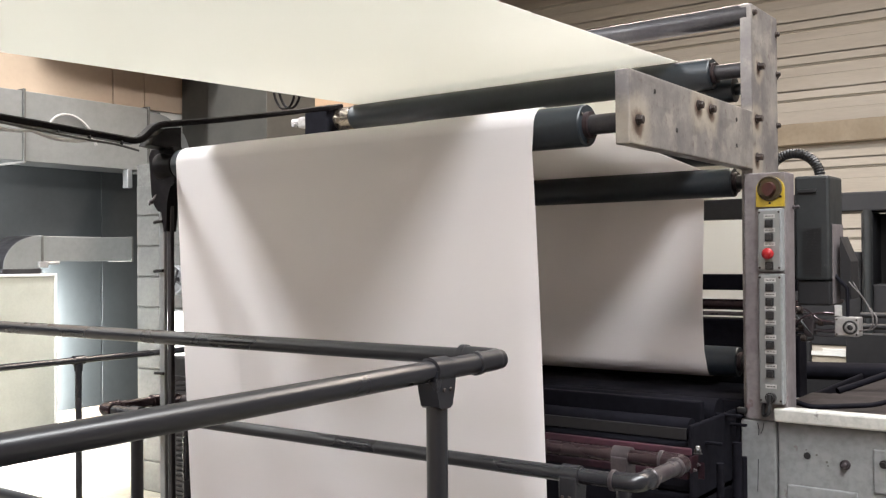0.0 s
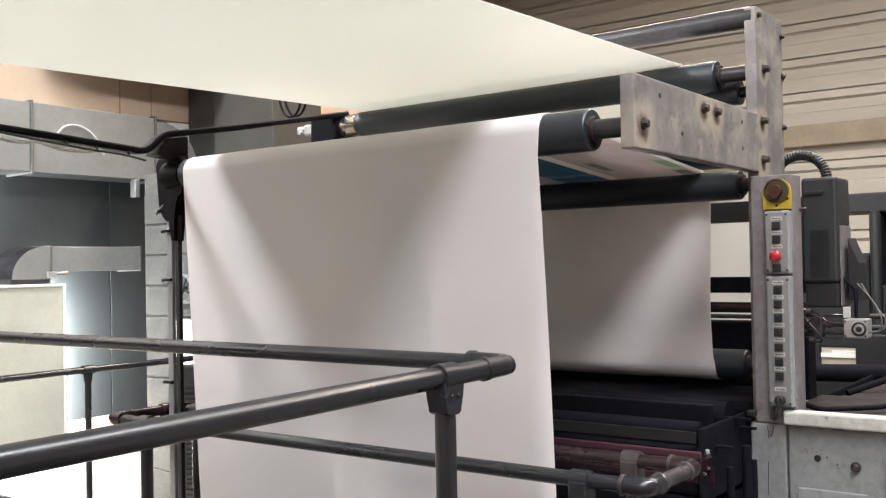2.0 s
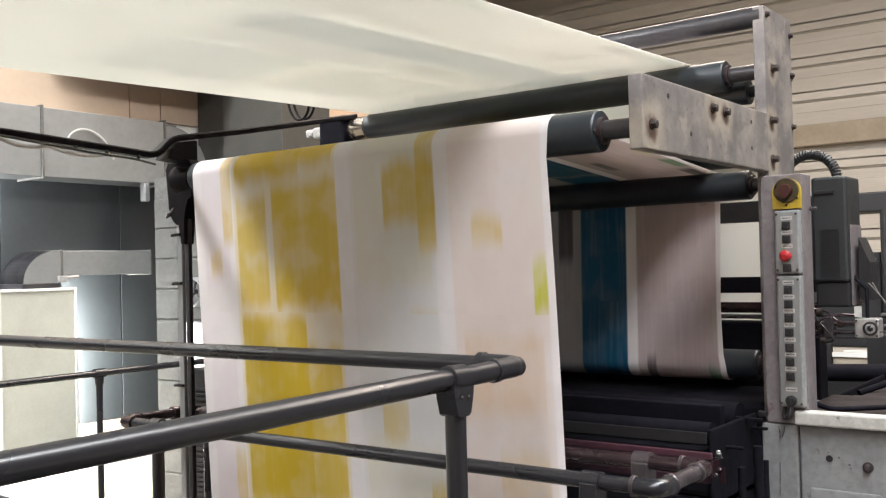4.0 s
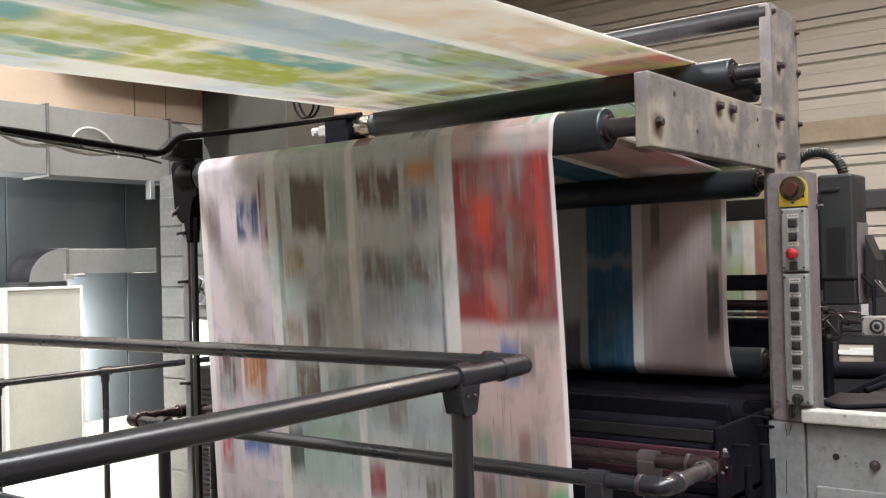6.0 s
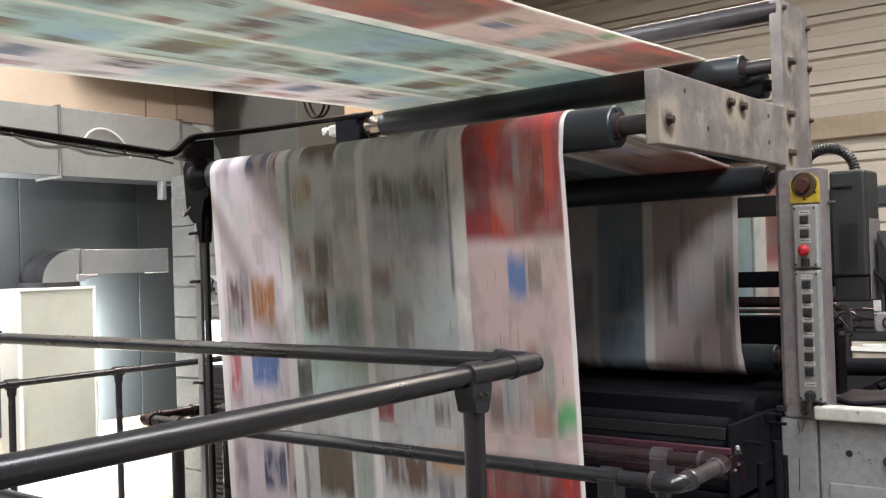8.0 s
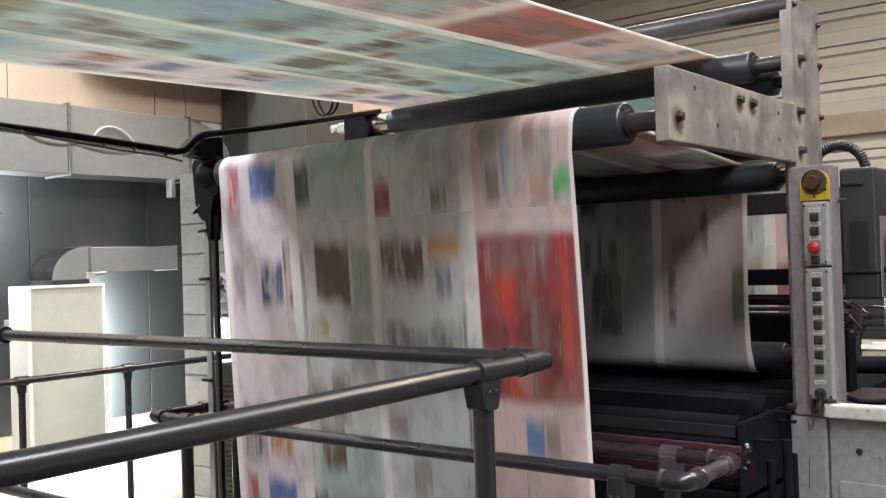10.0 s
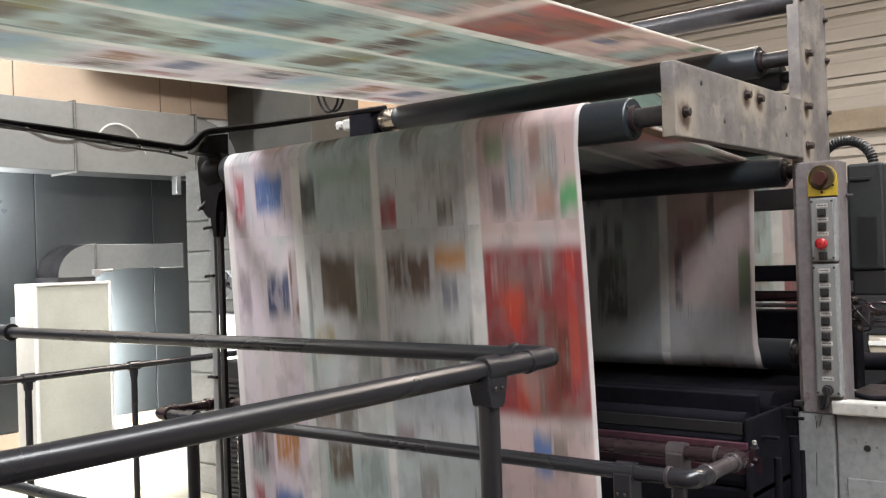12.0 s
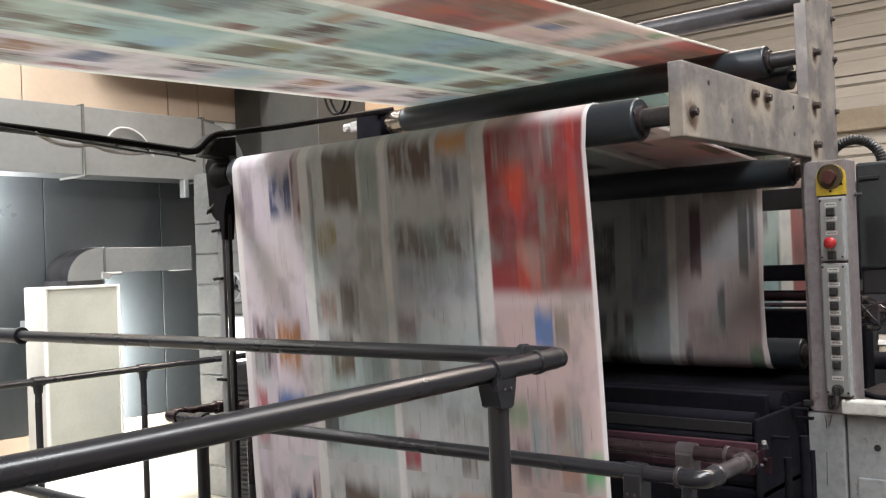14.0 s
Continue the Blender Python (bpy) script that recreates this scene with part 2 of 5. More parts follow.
def part(name, bm, material, parent=None, label=""):
    mesh = bpy.data.meshes.new(name)
    bmesh.ops.recalc_face_normals(bm, faces=bm.faces)
    for e in bm.edges:
        e.smooth = len(e.link_faces) == 2 and e.calc_face_angle() < 0.75
    bm.to_mesh(mesh)
    bm.free()
    mesh.materials.append(material)
    ob = new(name, mesh)
    if parent:
        ob.parent = parent
    return tagged(ob, label)


def thing(name, label, category, at=(0, 0, 0), group="", kind=""):
    ob = new(name)
    ob.empty_display_size = 0.1
    ob.location = at
    bpy.context.view_layer.update()
    return tagged(ob, label, category, group, kind)


def mesh():
    return bmesh.new()


# ---- the hall ----
X_WALL, Y_FAR, TOP = -6.17, 12.0, 6.0


def hall():
    bm = mesh()
    box(bm, -14, 10, -9, 14, -0.2, 0.0)
    part("floor", bm, FLOOR)["kind"] = "structure"
    tagged(bpy.data.objects["floor"], "stained concrete floor of the press hall", "floor")
    bm = mesh()
    box(bm, -14, 10, -9, 14, TOP, TOP + 0.15)
    for i in range(12):
        box(bm, -14, 10, -8.5 + 2 * i, -8.3 + 2 * i, TOP - 0.3, TOP)
    tagged(part("ceiling", bm, CEILING_PAINT), "cream sheet hall ceiling with beams", "ceiling", kind="structure")
    # side wall: dark cladding above a light plinth, cream panels over the ducts
    wall = thing("wall_west", "side wall with dark cladding and cream upper panels", "wall", kind="structure")
    bm = mesh()
    box(bm, X_WALL - 0.3, X_WALL, -9, 5.7, 0, TOP)
    part("wall_body", bm, WALL_WHITE, wall)
    for k in range(14):
        bm = mesh()
        y0 = 4.215 - 0.9 * k
        box(bm, X_WALL + 0.002, X_WALL + 0.022, y0 - 0.894, y0, 0.565, 2.74, 0.003)
        part("cladding_sheet", bm, CLADDING, wall)
    bm = mesh()
    box(bm, X_WALL + 0.002, X_WALL + 0.022, 4.221, 4.74, 0.565, 2.74, 0.003)
    part("cladding_sheet", bm, CLADDING, wall)
    for y0, y1 in ((4.60, 5.58), (4.325, 4.592), (3.2, 4.317), (2.0, 3.192), (0.8, 1.992)):
        bm = mesh()
        box(bm, X_WALL + 0.002, X_WALL + 0.02, y0, y1, 2.752, 4.2, 0.003)
        part("panel", bm, WALL_TAN, wall)
    bm = mesh()
    box(bm, X_WALL + 0.002, X_WALL + 0.03, -9, 4.74, 0.40, 0.56, 0.004)
    part("plinth_strip", bm, WALL_TAN, wall)
    for name, b in (("wall_south", (-14, 10, -9.3, -9)), ("wall_east", (10, 10.3, -9, 14))):
        bm = mesh()
        box(bm, b[0], b[1], b[2], b[3], 0, TOP)
        tagged(part(name, bm, WALL_TAN), "plain cream hall wall", "wall", kind="structure")


def block_wall():
    wall = thing("wall_block", "end wall of grey painted concrete blocks", "wall", kind="structure")
    bm = mesh()
    box(bm, -5.80, -4.4, 4.27, 4.42, 0, 2.28)
    part("mortar", bm, MORTAR, wall)
    return wall


def far_siding():
    wall = thing("wall_north", "far wall of cream horizontal profiled siding", "wall", kind="structure")
    bm = mesh()
    box(bm, -14, 10, Y_FAR + 0.05, Y_FAR + 0.3, 0, TOP)
    part("backing", bm, SIDING, wall)
    z = 0.245
    while z < TOP - 0.2:
        # each sheet course: a proud flat, a shallow recess, a fold and the lap groove
        h = 0.42
        bm = mesh()
        prof = ((0.0, 0.0), (0.160, -0.006), (0.172, 0.022), (0.284, 0.028), (0.296, 0.0), (0.299, 0.035), (0.311, 0.035), (0.314, 0.0), (h - 0.020, 0.0), (h - 0.018, 0.06), (h, 0.06))
        rows = [[bm.verts.new((x, Y_FAR + d, z + a)) for x in (-14.0, -3.0, 10.0)] for a, d in prof]
        for r, s in zip(rows, rows[1:]):
            for i in range(2):
                bm.faces.new((r[i], r[i + 1], s[i + 1], s[i]))
        part("siding_course", bm, SIDING, wall)
        z += h
    bm = mesh()
    box(bm, -14, 10, Y_FAR - 0.17, Y_FAR - 0.01, 2.93, 3.18, 0.008)
    part("wall_girt", bm, GIRT, wall, "dull tan steel girt")


# ---- the press frame ----
XL, XR = -2.653, -1.258
R1, R2, R3, R4, R5 = (2.164, 1.927, 0.053), (3.03, 2.187, 0.050), (3.22, 1.848, 0.049), (3.312, 1.235, 0.052), (3.86, 2.02, 0.05)


def roller(label, yzr, x0, x1, shaft0, shaft1, shell=None):
    y, z, r = yzr
    bm = mesh()
    lathe(bm, (x0 - 0.5 * (x0 + x1), 0, 0), (1, 0, 0), ((0, r * 0.55), (0, r * 0.95), (0.004, r), (x1 - x0 - 0.004, r), (x1 - x0, r * 0.95), (x1 - x0, r * 0.55)), 48)
    ob = part("roller", bm, shell or BLACK_RUBBER)
    ob.location = (0.5 * (x0 + x1), y, z)
    tagged(ob, label, "roller", "rollers of the web lead")
    bm = mesh()
    c = 0.5 * (x0 + x1)
    lathe(bm, (shaft0 - c, 0, 0), (1, 0, 0), ((0, 0.024), (x0 - shaft0, 0.024), (x0 - shaft0 + 0.001, 0.03), (x1 - shaft0 - 0.001, 0.03), (x1 - shaft0, 0.025), (shaft1 - shaft0, 0.025)), 24)
    part("shaft", bm, DARK_STEEL, ob, "dark steel shaft")
    for xe, sg in ((x0, -1), (x1, 1)):
        bm = mesh()
        lathe(bm, (xe - c - (0.012 if sg < 0 else 0), 0, 0), (1, 0, 0), ((0, 0.034), (0.012, 0.034)), 24)
        hub = part("hub", bm, HUB_BROWN, ob, "stained brown hub")
        for a in (0.4, 2.5, 4.6):
            bm = mesh()
            lathe(bm, (xe - c - (0.004 if sg < 0 else -0.0005), math.cos(a) * r * 0.78, math.sin(a) * r * 0.78), (1, 0, 0), ((0, 0.0045), (0.0035, 0.0045)), 8)
            part("screw", bm, SCREW, hub)
    return ob


ROLLERS = []


def bolt(bm, at, way, r=0.011, length=0.02, washer=True):
    at, way = Vector(at), Vector(way).normalized()
    if washer:
        lathe(bm, at, way, ((0, r * 1.25), (0.003, r * 1.25)), 14)
    lathe(bm, at, way, ((0.003, r), (length - 0.002, r), (length, r * 0.8)), 6 if washer else 12)


def side_frame():
    """The worn steel plate that carries the roller ends, with its upright."""
    frame_thing = thing("roller_carrier", "worn bare steel side carrier holding the roller ends", "machine frame", (-1.0, 3.0, 0))

    def add(name, bm, mat, label=""):
        bmesh.ops.translate(bm, verts=bm.verts, vec=(1.0, -3.0, 0))
        return part(name, bm, mat, frame_thing, label)

    bm = mesh()
    box(bm, -1.038, -1.0, 2.118, 3.0, 1.868, 2.048, 0.0035)
    plate = add("bracket_plate", bm, STEEL_PLATE, "scuffed steel plate with rusty bolts")
    bm = mesh()
    box(bm, -1.040, -1.003, 3.0, 3.255, 1.10, 2.385, 0.0035)
    add("upright", bm, STEEL_PLATE, "grey scuffed steel upright")
    bolts = [((-1.0, y, z), (1, 0, 0), 0.0115, 0.015) for y, z in ((2.164, 1.929), (2.55, 2.012), (2.642, 2.012))]
    bolts += [((-1.003, y, z), (1, 0, 0), 0.0115, 0.02) for y, z in ((3.04, 2.03), (3.04, 1.909), (3.064, 2.197))]
    bolts += [((-1.003, y, z), (1, 0, 0), 0.008, 0.012) for y, z in ((3.245, 2.20), (3.245, 2.03), (3.02, 2.36), (3.24, 2.33))]
    bolts += [((-1.018, 3.255, 2.2), (0, 1, 0), 0.014, 0.03)]
    for spec in bolts:
        bm = mesh()
        bolt(bm, *spec)
        add("bolt", bm, SCREW, "rusty hexagon bolt")
    for y, z in ((2.264, 2.01), (2.401, 1.928), (2.85, 2.006), (2.85, 1.928)):
        bm = mesh()
        lathe(bm, (-1.001, y, z), (1, 0, 0), ((0, 0.0065), (0.0018, 0.0065)), 12)
        add("tapped_hole", bm, BLACK_PLASTIC, "dark tapped hole")
    bm = mesh()
    lathe(bm, (-1.46, 3.12, 2.143), (1, 0, 0), ((0, 0.02), (0.002, 0.041), (0.363, 0.041), (0.365, 0.02), (0.43, 0.02)), 28)
    add("idler_stub", bm, BLACK_RUBBER, "black idler stub")
    bm = mesh()
    sweep(bm, ((-1.018, 3.03, 2.36), (-2.60, 3.03, 2.348)), 0.034, 24)
    add("tie_bar", bm, DARK_STEEL, "dark steel tie bar")
    # the lower channel that carries the buttons
    bm = mesh()
    box(bm, -1.022, -0.896, 2.968, 3.06, 1.10, 1.853, 0.004)
    add("channel", bm, POST_PAINT, "smudged grey steel channel")
    return frame_thing


def button_panel():
    p = thing("button_panel", "grey push-button panel with small labels on a post", "control panel", (-0.934, 2.968, 1.5))

    def add(name, bm, mat, label="", parent=None):
        bmesh.ops.translate(bm, verts=bm.verts, vec=(0.945, -2.968, -1.5))
        return part(name, bm, mat, parent or p, label)

    boxes = []
    for z0, z1 in ((1.553, 1.742), (1.155, 1.546)):
        bm = mesh()
        box(bm, -0.981, -0.909, 2.938, 2.967, z0, z1, 0.004)
        boxes.append(add("button_box", bm, PANEL_PLASTIC))
        bm = mesh()
        box(bm, -0.976, -0.914, 2.9355, 2.9378, z0 + 0.006, z1 - 0.006, 0.001)
        add("face_plate", bm, GALV, "brushed face plate")
        for x in (-0.974, -0.916):
            for z in (z0 + 0.011, z1 - 0.011):
                bm = mesh()
                bolt(bm, (x, 2.9353, z), (0, -1, 0), 0.0035, 0.004, False)
                add("screw", bm, SCREW)
    for z in (1.697, 1.656, 1.570, 1.505, 1.462, 1.421, 1.378, 1.333, 1.290, 1.247):
        bm = mesh()
        box(bm, -0.957, -0.933, 2.927, 2.9352, z - 0.012, z + 0.012, 0.002)
        box(bm, -0.953, -0.937, 2.923, 2.927, z - 0.008, z + 0.008, 0.001)
        add("push_button", bm, BLACK_PLASTIC, "black square push button")
    for z in (1.719, 1.677, 1.635, 1.527, 1.484, 1.442, 1.400, 1.356, 1.312, 1.269, 1.208):
        bm = mesh()
        box(bm, -0.961, -0.928, 2.9335, 2.9352, z - 0.006, z + 0.006)
        lab = add("label_strip", bm, LABEL_WHITE, "white label with a dark bar of print")
        bm = mesh()
        for a, b in ((-0.957, -0.948), (-0.946, -0.940), (-0.938, -0.932)):
            box(bm, a, b, 2.9325, 2.9334, z - 0.0015, z + 0.0015)
        add("print_bar", bm, CABLE_GREY, "", lab)
    bm = mesh()
    lathe(bm, (-0.945, 2.9352, 1.606), (0, -1, 0), ((0, 0.010), (0.012, 0.010), (0.0125, 0.017), (0.022, 0.0175), (0.028, 0.014), (0.031, 0.006)), 24)
    add("stop_button", bm, RED_PLASTIC, "red mushroom button")
    bm = mesh()
    lathe(bm, (-0.945, 2.9352, 1.175), (0, -1, 0), ((0, 0.016), (0.01, 0.016), (0.011, 0.012), (0.02, 0.012)), 20)
    box(bm, -0.950, -0.940, 2.905, 2.917, 1.162, 1.188, 0.002)
    add("selector", bm, BLACK_PLASTIC, "black rotary selector")
    bm = mesh()
    sweep(bm, ((-0.945, 2.925, 1.165), (-0.945, 2.915, 1.13), (-0.965, 2.925, 1.118), (-0.975, 2.95, 1.14), (-0.97, 2.964, 1.165)), 0.006, 10, 0.02, 4)
    add("cable", bm, BLACK_PLASTIC, "short black cable")
    # main switch
    sw = thing("main_switch", "yellow main switch plate with a red knob", "switch", (-0.938, 2.968, 1.79))
    bm = mesh()
    n = 16
    pts = [(-0.985, 1.748), (-0.901, 1.748), (-0.901, 1.80)] + [(-0.943 + 0.042 * math.cos(math.pi * k / n), 1.80 + 0.04 * math.sin(math.pi * k / n)) for k in range(1, n)] + [(-0.985, 1.80)]
    lo = [bm.verts.new((x + 0.943, -0.0, z - 1.79)) for x, z in pts]
    hi = [bm.verts.new((x + 0.943, -0.012, z - 1.79)) for x, z in pts]
    bm.faces.new(lo), bm.faces.new(list(reversed(hi)))
    for i in range(len(pts)):
        j = (i + 1) % len(pts)
        bm.faces.new((lo[i], lo[j], hi[j], hi[i]))
    part("plate", bm, YELLOW_PLASTIC, sw)
    bm = mesh()
    lathe(bm, (0, -0.0125, 0.013), (0, -1, 0), ((0, 0.0375), (0.004, 0.0375), (0.005, 0.034), (0.003, 0.033)), 32)
    part("dial", bm, OLIVE, sw, "dark olive dial")
    bm = mesh()
    # heart-shaped grip: two lobes narrowing to a point
    ring = []
    for k in range(24):
        a = 2 * math.pi * k / 24
        rr = 0.0205 if math.sin(a) > -0.2 else 0.0205 * (1 + 0.35 * (-math.sin(a) - 0.2))
        ring.append((rr * math.cos(a) * (1.0 if math.sin(a) > -0.2 else 1 + 0.45 * (math.sin(a) + 0.2)), 0.012 + rr * math.sin(a)))
    lo = [bm.verts.new((x, -0.016, z)) for x, z in ring]
    hi = [bm.verts.new((x * 0.88, -0.034, 0.012 + (z - 0.012) * 0.88)) for x, z in ring]
    for i in range(24):
        j = (i + 1) % 24
        bm.faces.new((lo[i], lo[j], hi[j], hi[i]))
    bm.faces.new(list(reversed(hi)))
    knob = part("knob", bm, DARK_RED, sw, "dark red heart-shaped rotary knob")
    for x, z in ((-0.028, 0.026), (0.0, -0.031), (0.032, -0.012)):
        bm = mesh()
        bolt(bm, (x, -0.0175 if z > 0 else -0.0121, z), (0, -1, 0), 0.0035, 0.003, False)
        part("screw", bm, BLACK_PLASTIC, sw)
    bm = mesh()
    lathe(bm, (0.0475, 0.06, -0.042), (1, 0, 0), ((0, 0.008), (0.004, 0.008), (0.005, 0.004), (0.018, 0.005), (0.02, 0.003)), 12)
    part("toggle", bm, SHAFT, sw, "bare metal toggle on the side of the post")


def tube_rails():
    """The near guard rail: a tube along the walkway with its corner and posts."""
    rail = thing("guard_rail", "dark grey tubular guard rail with clamp fittings", "railing", (-1.182, 1.815, 0))

    def add(name, bm, mat=RAIL_PAINT, label=""):
        bmesh.ops.translate(bm, verts=bm.verts, vec=(1.182, -1.815, 0))
        return part(name, bm, mat, rail, label)

    zr, r = 1.377, 0.0215
    xc, yc = -1.165, 1.80
    bm = mesh()
    sweep(bm, ((-1.16, -1.6, 1.350), (-1.165, 0.66, 1.364), (xc, yc, zr)), r, 24)
    add("top_rail", bm)
    bm = mesh()
    sweep(bm, ((xc - 0.02, yc, zr), (-3.60, 1.815, 1.376)), r * 0.93, 24)
    add("cross_rail", bm)
    bm = mesh()
    sweep(bm, ((xc, yc - 0.085, zr - 0.001), (xc, yc + 0.002, zr), (xc - 0.09, yc + 0.002, zr + 0.002)), r * 1.07, 24, 0.03, 8)
    add("corner_elbow", bm)
    for at, way in (((xc, yc - 0.10, zr - 0.001), (0, 1, 0)), ((xc - 0.105, yc + 0.002, zr + 0.002), (1, 0, 0))):
        bm = mesh()
        lathe(bm, at, way, ((0, r * 1.05), (0.002, r * 1.2), (0.016, r * 1.2), (0.018, r * 1.05)), 24)
        add("elbow_collar", bm)
    for px, py in ((xc, 1.567), (xc, 0.1), (xc, -1.45)):
        bm = mesh()
        sweep(bm, ((px, py, 0.25), (px, py, 1.33)), 0.0215, 20)
        add("post", bm)
        bm = mesh()
        lathe(bm, (px, py - 0.026, 1.374), (0, 1, 0), ((0, r * 1.1), (0.001, r * 1.3), (0.055, r * 1.3), (0.056, r * 1.1)), 24)
        # the clamp's tapered cheek below the tube
        prof = ((-0.030, 1.376), (0.030, 1.376), (0.033, 1.356), (0.030, 1.336), (0.025, 1.318), (0.022, 1.305), (0.014, 1.300), (-0.014, 1.300), (-0.022, 1.305), (-0.025, 1.318), (-0.030, 1.336), (-0.033, 1.356))
        lo = [bm.verts.new((px - 0.0235, py + a, z)) for a, z in prof]
        hi = [bm.verts.new((px + 0.0235, py + a, z)) for a, z in prof]
        bm.faces.new(lo), bm.faces.new(list(reversed(hi)))
        for i in range(12):
            bm.faces.new((lo[i], lo[(i + 1) % 12], hi[(i + 1) % 12], hi[i]))
        clamp = add("clamp", bm)
        bm = mesh()
        for a in (-0.011, 0.011):
            bolt(bm, (px + 0.0235, py + a, 1.338), (1, 0, 0), 0.0045, 0.006, False)
        bmesh.ops.translate(bm, verts=bm.verts, vec=(1.182, -1.815, 0))
        part("rivet", bm, SCREW, clamp)
    bm = mesh()
    sweep(bm, ((-3.58, 1.815, 1.376), (-3.82, 1.815, 1.376), (-3.82, 1.6, 1.376)), r * 1.3, 20, 0.05, 6)
    add("corner_elbow", bm)
    bm = mesh()
    lathe(bm, (-3.575, 1.815, 1.376), (1, 0, 0), ((0, r), (0.001, r * 1.5), (0.018, r * 1.5), (0.019, r)), 24)
    add("elbow_collar", bm)
    bm = mesh()
    sweep(bm, ((-3.82, 1.62, 1.376), (-3.82, -1.6, 1.376)), r * 0.93, 20)
    add("return_rail", bm)
    for py in (1.5, 0.0, -1.5):
        bm = mesh()
        sweep(bm, ((-3.82, py, 0.25), (-3.82, py, 1.376)), 0.0215, 20)
        add("post", bm)
    bm = mesh()
    sweep(bm, ((-3.82, 1.815, 0.80), (xc, 1.815, 0.80)), r * 0.93, 20)
    add("middle_rail", bm)
    bm = mesh()
    sweep(bm, ((xc, -1.5, 0.80), (xc, 1.815, 0.80)), r * 0.93, 20)
    add("middle_rail", bm)


def walkway():
    w = thing("walkway", "raised checker-plate walkway beside the press", "walkway", kind="structure")
    bm = mesh()
    box(bm, -3.9, 3.0, -2.0, 1.88, 0.2, 0.25, 0.004)
    part("deck", bm, DARK_STEEL, w)
    bm = mesh()
    for x, y in ((-3.8, -1.9), (-3.8, 1.8), (2.9, -1.9), (2.9, 1.8), (-0.3, 1.8), (-0.3, -1.9)):
        box(bm, x - 0.04, x + 0.04, y - 0.04, y + 0.04, 0, 0.2)
    part("deck_foot", bm, DARK_STEEL, w)


def web_guard():
    """The tube loop round the hanging web."""
    g = thing("web_guard", "stained dark tubular loop guard round the hanging web", "guard", (-1.9, 2.05, 0))
    z, r = 1.108, 0.0178

    def add(name, bm, mat=BROWN_TUBE, label=""):
        bmesh.ops.translate(bm, verts=bm.verts, vec=(1.9, -2.05, 0))
        return part(name, bm, mat, g, label)

    for name, a, b, m in (("front_tube", (-2.80, 1.95, z), (-0.93, 1.95, z), RAIL_PAINT), ("back_tube", (-2.80, 2.21, z), (-0.93, 2.205, z), BROWN_TUBE)):
        bm = mesh()
        sweep(bm, (a, b), r, 20)
        add(name, bm, m)
    for x, s in ((-2.84, -1), (-0.908, 1)):
        bm = mesh()
        sweep(bm, ((x, 1.99, z), (x, 2.17, z)), r, 20)
        add("end_tube", bm, BROWN_TUBE if s < 0 else SHAFT)
        for y, w in ((1.95, 1), (2.21, -1)):
            m = BROWN_TUBE if s < 0 or w < 0 else RAIL_PAINT
            bm = mesh()
            sweep(bm, ((x - s * 0.062, y, z), (x, y, z), (x, y + w * 0.062, z)), r * 1.2, 22, 0.034, 8)
            elbow = add("elbow", bm, m)
            for at, way in (((x - s * 0.062, y, z), (-s, 0, 0)), ((x, y + w * 0.062, z), (0, w, 0))):
                bm = mesh()
                lathe(bm, at, way, ((-0.008, r * 1.2), (-0.006, r * 1.32), (0.001, r * 1.32), (0.003, r * 1.1)), 22)
                bmesh.ops.translate(bm, verts=bm.verts, vec=(1.9, -2.05, 0))
                part("rim", bm, SHAFT if s > 0 else BROWN_TUBE, elbow, "rubbed steel rim")
    for x, y in ((-1.07, 1.95), (-1.07, 2.21), (-2.655, 1.95), (-2.72, 2.21)):
        bm = mesh()
        sweep(bm, ((x, y, 0.0), (x, y, z - 0.02)), 0.02, 16)
        add("post", bm, RAIL_PAINT)
        bm = mesh()
        lathe(bm, (x - 0.024, y, z), (1, 0, 0), ((0, r), (0.001, r * 1.3), (0.047, r * 1.3), (0.048, r)), 20)
        box(bm, x - 0.022, x + 0.022, y - 0.027, y + 0.027, z - 0.075, z, 0.004)
        clamp = add("clamp", bm, RAIL_PAINT if y < 2 else SHAFT)
        bm = mesh()
        for a in (-0.009, 0.009):
            bolt(bm, (x + a, y - 0.027, z - 0.045), (0, -1, 0), 0.004, 0.005, False)
        bmesh.ops.translate(bm, verts=bm.verts, vec=(1.9, -2.05, 0))
        part("rivet", bm, SCREW, clamp)


